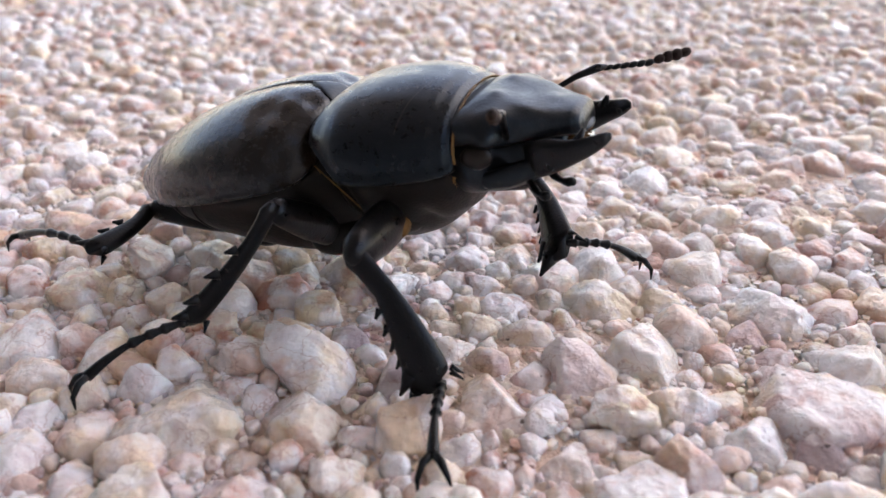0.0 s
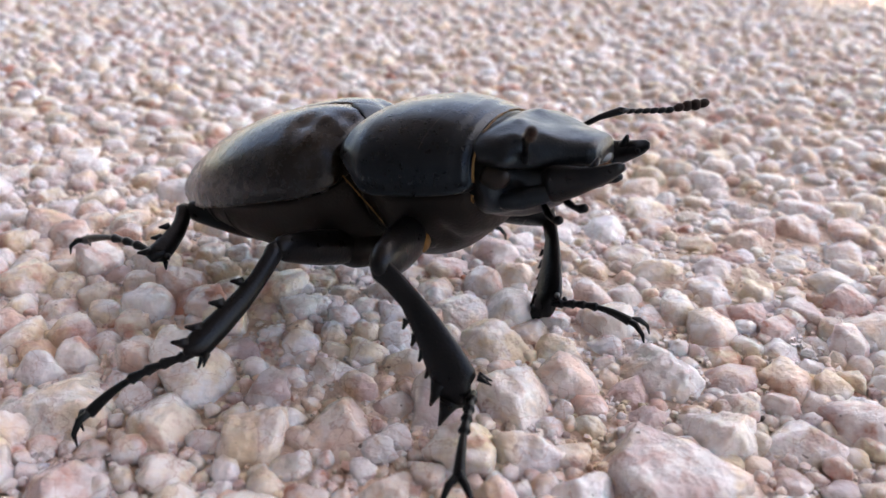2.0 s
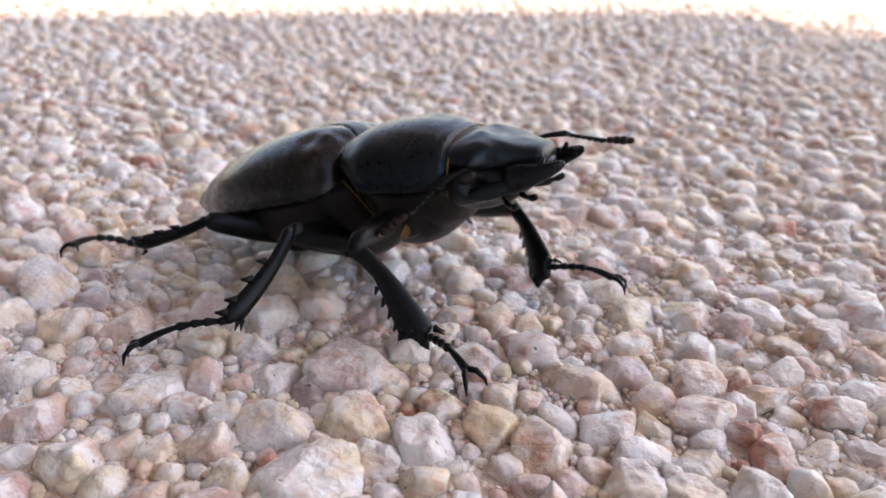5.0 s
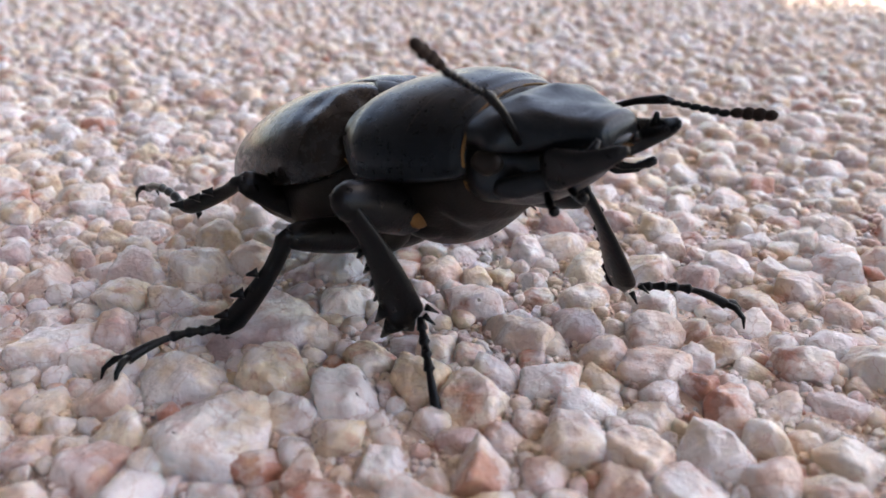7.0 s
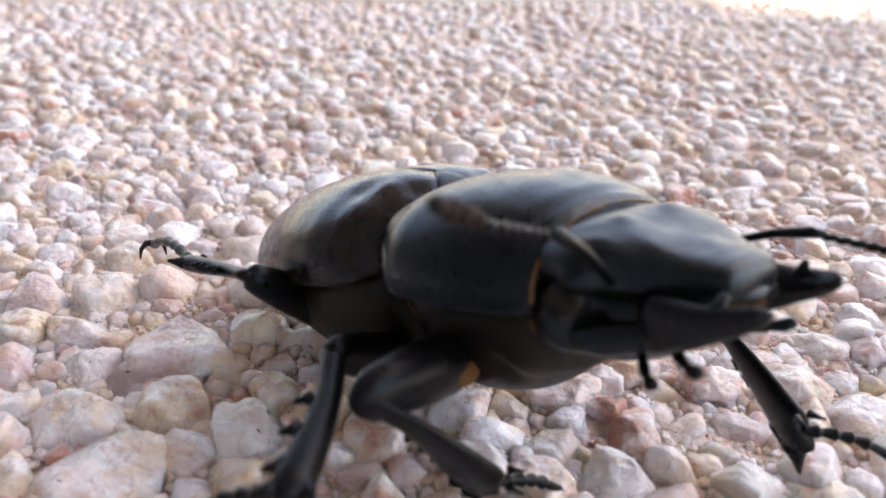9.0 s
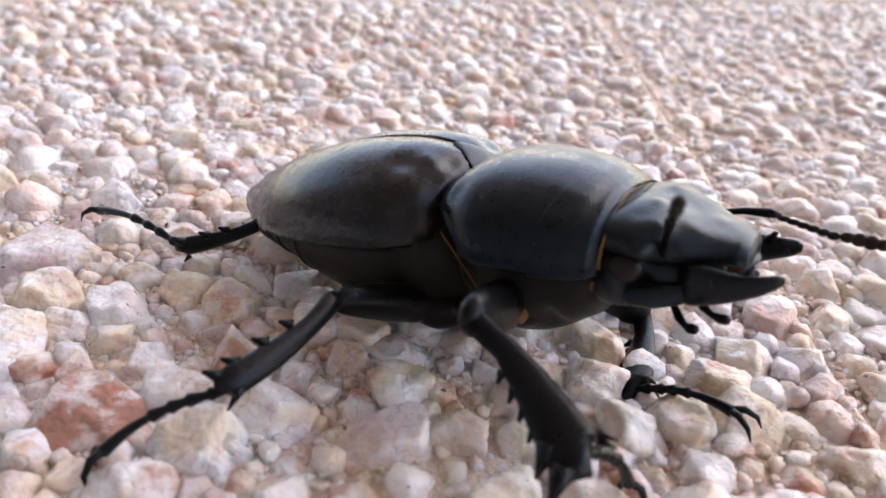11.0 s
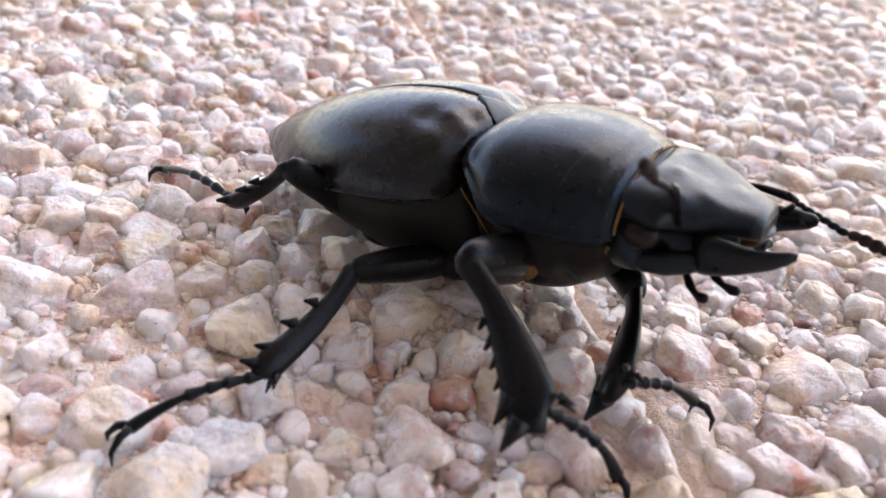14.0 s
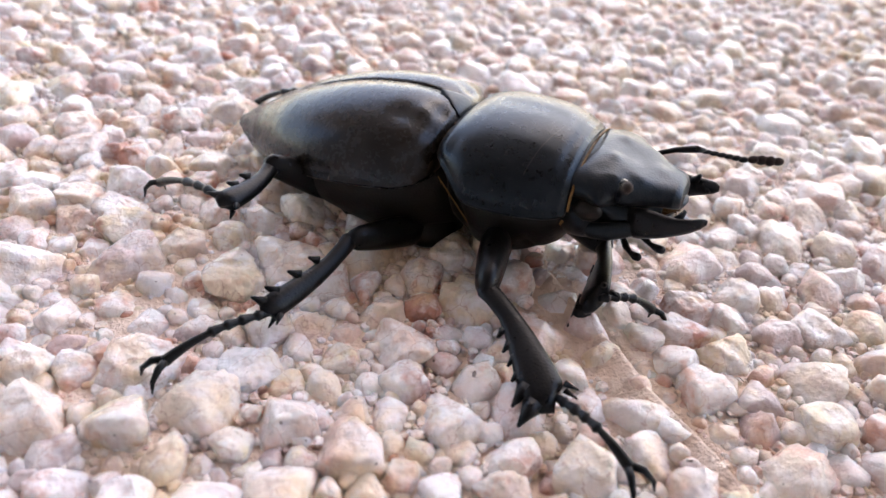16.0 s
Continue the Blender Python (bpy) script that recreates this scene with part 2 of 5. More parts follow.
def skin(bm, rings, close=True, caps=True):
    """Faces between rings of points."""
    rows = [[bm.verts.new(p) for p in ring] for ring in rings]
    n = len(rows[0])
    for a, b in zip(rows, rows[1:]):
        for i in range(n if close else n - 1):
            j = (i + 1) % n
            bm.faces.new((a[i], a[j], b[j], b[i]))
    if caps:
        bm.faces.new(rows[0])
        bm.faces.new(rows[-1])
    return rows


def spline(stations, steps):
    """Rows of numbers, smoothly filled in between (first number: the place along)."""
    pts = np.array(stations, float)
    out = []
    for i in range(len(pts) - 1):
        p0, p1, p2, p3 = pts[max(i - 1, 0)], pts[i], pts[i + 1], pts[min(i + 2, len(pts) - 1)]
        for s in range(steps):
            u = s / steps
            q = 0.5 * (2 * p1 + (p2 - p0) * u + (2 * p0 - 5 * p1 + 4 * p2 - p3) * u * u + (3 * p1 - p0 - 3 * p2 + p3) * u ** 3)
            q[0] = p1[0] + (p2[0] - p1[0]) * u
            out.append(q)
    out.append(pts[-1])
    return out


def hull(bm, stations, steps=6, n=40, power=2.3):
    """A closed body along x. Stations: x, half width, height of the sides, of the top, of the bottom, in beetle units."""
    rings = []
    for x, w, zs, zt, zb in spline(stations, steps):
        ring = []
        for i in range(n):
            a = 2 * math.pi * i / n
            c, s = math.cos(a), math.sin(a)
            y = max(w, 1e-3) * math.copysign(abs(c) ** (2 / power), c)
            z = zs + ((zt - zs) if s > 0 else (zs - zb)) * math.copysign(abs(s) ** (2 / power), s)
            ring.append(Vector((x, y, z)) * BS)
        rings.append(ring)
    skin(bm, rings)


def tube(bm, points, radii, n=12, flat=1.0, side=Vector((0, 1, 0))):
    """A round-ended tube through points; flat squeezes it across `side`."""
    pts = [Vector(p) for p in points]
    rings = []
    for i, p in enumerate(pts):
        d = (pts[min(i + 1, len(pts) - 1)] - pts[max(i - 1, 0)]).normalized()
        s = (side - d * side.dot(d)).normalized()
        u = d.cross(s)
        rings.append([(p + radii[i] * (math.cos(2 * math.pi * k / n) * u + flat * math.sin(2 * math.pi * k / n) * s)) * BS for k in range(n)])
    skin(bm, rings)


def ball(bm, centre, radii, turn=None, n=16):
    m = Matrix.LocRotScale(Vector(centre) * BS, turn, Vector(radii) * BS)
    bmesh.ops.create_uvsphere(bm, u_segments=n, v_segments=n // 2 + 2, radius=1.0, matrix=m)


def cone(bm, a, b, r0, r1=0.004, n=8):
    tube(bm, [a, Vector(a).lerp(Vector(b), 0.5), b], [r0, (r0 + r1) * 0.45, r1], n)


# ---- the beetle ----
def sculpt(bm, features):
    """Press dents and raise lumps: centre, radii, direction, amount, on both sides."""
    for v in bm.verts:
        p = v.co / BS
        move = Vector((0, 0, 0))
        for c, r, d, amount in features:
            for s in (1, -1):
                if s < 0 and c[1] == 0:
                    continue
                e = ((p.x - c[0]) / r[0]) ** 2 + ((p.y - s * c[1]) / r[1]) ** 2 + ((p.z - c[2]) / r[2]) ** 2
                if e < 9:
                    move += Vector((d[0], s * d[1], d[2])) * (amount * math.exp(-e))
        v.co += move * BS


def elytron(parent, side):
    """One wing case: a closed shell with a raised side rim, meeting its twin at the suture."""
    bm = bmesh.new()
    rings = []
    for x, w, zr, zt in spline([(-2.07, 0.02, -0.315, -0.30), (-2.03, 0.07, -0.32, -0.265), (-1.92, 0.17, -0.33, -0.19), (-1.68, 0.36, -0.325, -0.04), (-1.32, 0.58, -0.29, 0.135), (-0.9, 0.71, -0.235, 0.265),
                                (-0.50, 0.745, -0.185, 0.318), (-0.30, 0.715, -0.17, 0.313), (-0.17, 0.645, -0.15, 0.28), (-0.09, 0.55, -0.11, 0.225), (-0.045, 0.43, -0.05, 0.155), (-0.03, 0.32, 0.0, 0.10)], 6):
        ring = []
        for i in range(25):
            a = math.pi / 2 * i / 24
            ring.append((x, 0.0015 + w * math.sin(a) ** 0.92, zr + (zt - zr) * math.cos(a) ** 0.85 - 0.022 * min(1.0, 2 * w) * math.exp(-((w * math.sin(a) ** 0.92 / 0.10) ** 2))))
        lip = min(1.0, max(0.0, (-0.25 - x) / 0.5))
        ring += [(x, 0.0015 + w + 0.010 * lip, zr - 0.004), (x, 0.0015 + w + 0.006 * lip - 0.01 * (1 - lip), zr - 0.022), (x, 0.0015 + w * 0.95 - 0.012, zr - 0.032)]
        ring += [(x, 0.0015 + (w - 0.05) * f, zr + (zt - zr) * 0.5 * math.cos(math.pi / 2 * f)) for f in (0.8, 0.5, 0.2, 0.0)]
        rings.append([Vector((p[0], side * p[1], p[2])) * BS for p in ring])
    skin(bm, rings)
    sculpt(bm, [((-0.22, 0.55, 0.10), (0.10, 0.10, 0.12), (0.2, 0.5, 1), 0.030), ((-0.36, 0.42, 0.24), (0.10, 0.08, 0.14), (0, 0, -1), 0.022), ((-0.24, 0.34, 0.26), (0.05, 0.05, 0.1), (0, 0, 1), 0.014),
                ((-0.14, 0.24, 0.25), (0.05, 0.07, 0.1), (0, 0, -1), 0.022), ((-0.20, 0.64, 0.0), (0.05, 0.08, 0.07), (0, -1, -0.4), 0.03)])
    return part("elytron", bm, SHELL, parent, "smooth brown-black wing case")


def arc_strip(bm, pts, r):
    tube(bm, pts, [r] * len(pts), 6)


def bristles(bm, pts, away, length, count, rng):
    """Short hairs along a line, leaning along `away`."""
    for i in range(count):
        f = i / (count - 1) * (len(pts) - 1)
        k = min(int(f), len(pts) - 2)
        p = Vector(pts[k]).lerp(Vector(pts[k + 1]), f - k)
        d = Vector(away) + Vector((rng.uniform(-0.3, 0.3), rng.uniform(-0.3, 0.3), rng.uniform(-0.3, 0.3)))
        cone(bm, p, p + d.normalized() * length * rng.uniform(0.7, 1.1), 0.004, 0.0015, 4)


def build_trunk(beetle):
    rng = random.Random(3)
    # pronotum: broad shield with a fine raised side edge
    bm = bmesh.new()
    rings = []
    for x, w, zs, zt in spline([(-0.04, 0.49, 0.08, 0.16), (-0.02, 0.525, 0.07, 0.205), (0.03, 0.575, 0.05, 0.25), (0.11, 0.635, 0.0, 0.285), (0.19, 0.69, -0.06, 0.302), (0.235, 0.712, -0.090, 0.308), (0.29, 0.718, -0.104, 0.312), (0.42, 0.708, -0.115, 0.315), (0.60, 0.672, -0.125, 0.302),
                                (0.76, 0.612, -0.130, 0.262), (0.84, 0.565, -0.125, 0.222), (0.875, 0.53, -0.115, 0.185)], 5):
        ring = []
        for i in range(41):
            a = math.pi * i / 40
            c, s = math.cos(a), math.sin(a)
            ring.append((x, w * math.copysign(abs(c) ** 0.9, c), zs + (zt - zs) * s ** 0.85))
        ring += [(x, -w - 0.02, zs - 0.012), (x, -w - 0.008, zs - 0.04), (x, -w * 0.86, zs - 0.06), (x, -w * 0.4, zs - 0.05), (x, w * 0.4, zs - 0.05), (x, w * 0.86, zs - 0.06), (x, w + 0.008, zs - 0.04), (x, w + 0.02, zs - 0.012)]
        rings.append([Vector(p) * BS for p in ring])
    skin(bm, rings)
    sculpt(bm, [((0.10, 0.50, 0.12), (0.05, 0.10, 0.1), (0, 0, -1), 0.016), ((0.45, 0.0, 0.315), (0.35, 0.02, 0.05), (0, 0, -1), 0.008), ((0.36, 0.50, 0.08), (0.07, 0.08, 0.1), (0, -0.5, -0.6), 0.012),
                ((0.62, 0.40, 0.15), (0.12, 0.03, 0.1), (0, 0.4, 0.8), 0.010), ((0.80, 0.30, 0.20), (0.03, 0.25, 0.08), (0, 0, -1), 0.010)])
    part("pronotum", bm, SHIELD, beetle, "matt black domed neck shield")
    # hair along the hind edge of the shield
    rear = [(-0.042, 0.44 * math.cos(math.pi * i / 24), 0.07 + 0.098 * math.sin(math.pi * i / 24) ** 0.85) for i in range(25)]
    bm = bmesh.new()
    arc_strip(bm, rear, 0.003)
    bristles(bm, rear, (-1, 0, 0.1), 0.012, 150, rng)
    part("hair_fringe", bm, HAIR, beetle, "thin golden hair fringe")
    # golden fringe where the head enters the shield
    front = [(0.892 + 0.008 * math.sin(math.pi * i / 24), 0.522 * math.cos(math.pi * i / 24), -0.115 + 0.310 * math.sin(math.pi * i / 24) ** 0.85) for i in range(25)]
    bm = bmesh.new()
    arc_strip(bm, front, 0.0085)
    bristles(bm, front, (1, 0, 0), 0.013, 240, rng)
    part("hair_fringe", bm, HAIR, beetle, "thin golden hair fringe")
    low = [(0.86 - 0.015 * i, -0.50 + 0.022 * i, -0.20 - 0.035 * i) for i in range(7)]
    for s in (1, -1):
        bm = bmesh.new()
        line = [(p[0], s * p[1], p[2]) for p in low]
        arc_strip(bm, line, 0.004)
        bristles(bm, line, (1, 0, -0.3), 0.02, 36, rng)
        part("hair_fringe", bm, HAIR, beetle, "thin golden hair fringe")
        bm = bmesh.new()
        line = [(0.02 + 0.035 * i, -s * (0.60 - 0.025 * i), -0.06 - 0.07 * i) for i in range(7)]
        arc_strip(bm, line, 0.005)
        bristles(bm, line, (0.5, 0, -0.6), 0.028, 30, rng)
        part("hair_fringe", bm, HAIR, beetle, "thin golden hair fringe")
    # chest below the shield
    bm = bmesh.new()
    hull(bm, [(-0.06, 0.34, -0.14, 0.05, -0.42), (0.05, 0.48, -0.16, 0.04, -0.62), (0.30, 0.61, -0.22, 0.0, -0.74), (0.55, 0.58, -0.25, 0.0, -0.70), (0.80, 0.51, -0.24, 0.0, -0.54), (0.90, 0.43, -0.22, -0.05, -0.42)], 8, 56, 1.9)
    sculpt(bm, [((0.16, 0.50, -0.42), (0.05, 0.16, 0.16), (0, -1, 0.3), 0.06), ((0.40, 0.52, -0.40), (0.10, 0.14, 0.05), (0, 0.8, 0), 0.04), ((0.62, 0.46, -0.50), (0.05, 0.16, 0.12), (0, -0.8, 0.5), 0.05),
                ((0.74, 0.42, -0.46), (0.05, 0.16, 0.10), (0, 0.5, -0.5), 0.03)])
    part("prothorax", bm, UNDER, beetle, "dark brown-black chest")
    # hind body under the wing cases
    bm = bmesh.new()
    hull(bm, [(-2.0, 0.05, -0.345, -0.32, -0.36), (-1.85, 0.18, -0.345, -0.30, -0.40), (-1.6, 0.37, -0.34, -0.22, -0.47), (-1.3, 0.53, -0.325, -0.16, -0.57), (-0.9, 0.65, -0.30, -0.12, -0.71), (-0.45, 0.67, -0.27, -0.05, -0.83), (-0.2, 0.60, -0.22, 0.0, -0.84), (-0.02, 0.47, -0.18, 0.0, -0.76), (0.10, 0.30, -0.16, -0.02, -0.55)], 6, 48, 2.0)
    part("hind_body", bm, UNDER, beetle, "dark segmented underside")
    for i, x in enumerate((-1.72, -1.5, -1.27, -1.05)):
        bm = bmesh.new()
        w, zb = (0.285, 0.43, 0.535, 0.605)[i], (-0.435, -0.50, -0.58, -0.655)[i]
        zs = -0.34 + 0.01 * i
        ring = [(x + 0.02 * math.sin(a), (w + 0.008) * math.cos(a), zs + (zb - 0.008 - zs) * math.sin(a)) for a in [math.pi * k / 30 for k in range(31)]]
        arc_strip(bm, ring, 0.012)
        part("belly_segment", bm, UNDER, beetle)
    # scutellum
    bm = bmesh.new()
    rings = []
    for x, w, z in spline([(-0.02, 0.10, 0.10), (-0.06, 0.125, 0.185), (-0.11, 0.115, 0.236), (-0.17, 0.075, 0.268), (-0.22, 0.038, 0.282), (-0.26, 0.006, 0.288)], 4):
        rings.append([Vector((x, w * math.cos(math.pi * k / 8), z + (0.012 if k < 9 else 0.03) * math.sin(math.pi * k / 8))) * BS for k in range(16)])
    skin(bm, rings)
    part("scutellum", bm, NECK_SHELL, beetle)
    elytron(beetle, 1)
    elytron(beetle, -1)
    # coxae
    for x, y, z, r in ((0.41, 0.33, -0.47, 0.19), (-0.16, 0.29, -0.64, 0.2), (-0.74, 0.25, -0.60, 0.2)):
        for s in (1, -1):
            bm = bmesh.new()
            ball(bm, (x, s * y, z), (r, r * 1.1, r * 0.75))
            part("coxa", bm, UNDER, beetle)


def build_head(beetle):
    # skull, narrowing below the forehead
    bm = bmesh.new()
    hull(bm, [(0.70, 0.38, -0.12, 0.10, -0.38), (0.84, 0.475, -0.15, 0.10, -0.44), (0.98, 0.485, -0.17, 0.06, -0.455), (1.08, 0.43, -0.18, 0.0, -0.44), (1.20, 0.35, -0.18, -0.02, -0.40), (1.32, 0.28, -0.18, -0.03, -0.34), (1.42, 0.18, -0.18, -0.05, -0.27)], 10, 80, 2.2)
    # forehead plate with a shelf over each eye, running out into the blunt shield above the mouth
    rings = []
    for x, w, ze, zt in spline([(0.78, 0.42, 0.0, 0.12), (0.88, 0.47, 0.0, 0.165), (0.97, 0.485, 0.0, 0.180), (1.05, 0.488, -0.01, 0.176), (1.13, 0.450, -0.025, 0.158), (1.22, 0.375, -0.03, 0.130), (1.31, 0.300, -0.035, 0.098), (1.41, 0.240, -0.04, 0.066), (1.48, 0.205, -0.045, 0.040), (1.52, 0.172, -0.05, 0.012), (1.535, 0.13, -0.05, -0.015)], 8):
        ring = [(x, w * math.copysign(abs(math.cos(math.pi * i / 48)) ** 0.8, math.cos(math.pi * i / 48)), ze + (zt - ze) * math.sin(math.pi * i / 48) ** 0.75) for i in range(49)]
        ring += [(x, -w * 0.97, ze - 0.035), (x, -w * 0.8, ze - 0.06), (x, -w * 0.35, ze - 0.07), (x, w * 0.35, ze - 0.07), (x, w * 0.8, ze - 0.06), (x, w * 0.97, ze - 0.035)]
        rings.append([Vector(p) * BS for p in ring])
    skin(bm, rings)
    sculpt(bm, [
        ((1.08, 0.50, -0.02), (0.06, 0.08, 0.05), (0.1, 1, 0), 0.035),
        ((1.19, 0.46, -0.03), (0.06, 0.09, 0.08), (0, -1, 0), 0.06),
        ((1.08, 0.46, -0.20), (0.07, 0.12, 0.09), (0, -1, 0), 0.08),
        ((0.96, 0.49, -0.20), (0.06, 0.1, 0.10), (0, 1, 0), 0.03),
        ((1.16, 0.0, 0.12), (0.13, 0.16, 0.1), (0, 0, -1), 0.022),
        ((1.06, 0.16, 0.15), (0.045, 0.05, 0.08), (0, 0, 1), 0.013),
        ((1.02, 0.33, 0.12), (0.06, 0.07, 0.08), (0, 0, -1), 0.010),
        ((1.12, 0.36, 0.07), (0.07, 0.05, 0.08), (0, 0.2, 1), 0.014),
        ((1.26, 0.24, 0.06), (0.08, 0.05, 0.08), (0, 0, 1), 0.010),
        ((1.36, 0.10, 0.09), (0.08, 0.08, 0.08), (0, 0, -1), 0.010),
        ((1.50, 0.0, 0.0), (0.03, 0.22, 0.06), (0, 0, 1), 0.010),
        ((0.90, 0.0, 0.17), (0.05, 0.3, 0.08), (0, 0, -1), 0.012),
        ((1.05, 0.30, -0.42), (0.18, 0.12, 0.08), (0, 0, 1), 0.05),
    ])
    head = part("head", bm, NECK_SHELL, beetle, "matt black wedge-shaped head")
    for s in (1, -1):
        bm = bmesh.new()
        ball(bm, (1.005, s * 0.462, -0.105), (0.095, 0.052, 0.072), Matrix.Rotation(s * -0.15, 3, "Z").to_quaternion(), 20)
        part("eye", bm, EYE, head, "small glossy dark eye")
        # cheek below the eye, running into the jaw
        bm = bmesh.new()
        tube(bm, [(0.93, s * 0.42, -0.24), (1.04, s * 0.42, -0.26), (1.14, s * 0.40, -0.25), (1.24, s * 0.345, -0.235), (1.32, s * 0.30, -0.22)], [0.03, 0.055, 0.065, 0.06, 0.05], 16, 0.7)
        part("cheek", bm, NECK_SHELL, head)
    # upper lip
    bm = bmesh.new()
    ball(bm, (1.46, 0.0, -0.10), (0.10, 0.15, 0.035))
    part("upper_lip", bm, NECK_SHELL, head)
    # mouth brush
    rng = random.Random(8)
    bm = bmesh.new()
    for k in range(90):
        y0, z0 = rng.uniform(-0.11, 0.11), rng.uniform(-0.21, -0.15)
        cone(bm, (1.36, y0, z0), (1.46 + rng.uniform(0, 0.06), y0 * 1.1, z0 + rng.uniform(-0.02, 0.02)), 0.012, 0.004, 5)
    part("mouth_brush", bm, PATCH, head, "orange mouth brush")
    for s in (1, -1):
        bm = bmesh.new()
        rings = []
        for x, y, z, w, h in spline([(1.22, 0.26, -0.20, 0.06, 0.08), (1.30, 0.295, -0.19, 0.085, 0.105), (1.39, 0.305, -0.175, 0.080, 0.096), (1.48, 0.315, -0.16, 0.066, 0.076), (1.56, 0.312, -0.14, 0.052, 0.060), (1.63, 0.298, -0.12, 0.042, 0.048), (1.685, 0.275, -0.10, 0.034, 0.036), (1.715, 0.262, -0.09, 0.018, 0.018)], 5):
            ring = []
            for i in range(28):
                a = 2 * math.pi * i / 28
                c, d = math.cos(a), math.sin(a)
                keel = 1 + 0.30 * max(0.0, math.cos(a - 1.05)) ** 8 - 0.16 * max(0.0, math.cos(a - 2.3)) ** 4
                ring.append(Vector((x, s * (y + w * c * keel), z + h * d * keel)) * BS)
            rings.append(ring)
        skin(bm, rings)
        jaw = part("mandible", bm, JAW, beetle, "short black toothed jaw")
        for a, b, r in (((1.44, s * 0.29, -0.16), (1.50, s * 0.17, -0.13), 0.05), ((1.54, s * 0.32, -0.10), (1.575, s * 0.285, -0.03), 0.038), ((1.62, s * 0.31, -0.12), (1.655, s * 0.235, -0.115), 0.028)):
            bm = bmesh.new()
            cone(bm, a, b, r, 0.012, 12)
            part("tooth", bm, JAW, jaw)
    for s in (1, -1):
        for k, (x, y, z) in enumerate(((1.30, 0.20, -0.27), (1.22, 0.28, -0.32))):
            bm = bmesh.new()
            reach = 0.21 - 0.05 * k
            pts = [(x + reach * f, s * (y + 0.16 * f), z - 0.10 * f * (1 - f) * 4 * 0.4 - 0.03 * f) for f in (0, 0.3, 0.55, 0.8, 0.95, 1.0)]
            tube(bm, pts, [0.018, 0.024, 0.017, 0.028, 0.026, 0.010], 10)
            part("palp", bm, LEG, beetle)


ANTENNA_BASE = {1: Vector((1.16, 0.37, -0.03)), -1: Vector((1.16, -0.37, -0.03))}


def build_antenna(beetle, side):
    """Elbowed feeler along local x, with a comb-like club."""
    bm = bmesh.new()
    tube(bm, [(0, 0, 0), (0.1, 0, 0.03), (0.22, 0, 0.055), (0.36, 0, 0.06), (0.42, 0, 0.05)], [0.020, 0.018, 0.020, 0.028, 0.014], 10)
    scape = part("antenna", bm, LEG, beetle, "elbowed black feeler")
    for i in range(6):
        bm = bmesh.new()
        ball(bm, (0.43 + i * 0.05, 0, 0.05 - 0.012 * (i + 1)), (0.036, 0.016 + 0.0013 * i, 0.016 + 0.0013 * i), None, 10)
        part("segment", bm, LEG, scape)
    for i in range(4):
        bm = bmesh.new()
        ball(bm, (0.745 + i * 0.055, 0.004 * (i % 2), -0.022 - 0.006 * i), (0.040, 0.028, (0.028, 0.036, 0.038, 0.03)[i]), None, 12)
        part("club_segment", bm, CLUB, scape, "furry brown feeler club")
    return scape


LEG_KINDS = {"front": (0.735, 0.837, 0.621), "middle": (0.768, 0.794, 0.734), "hind": (0.823, 0.559, 1.104)}


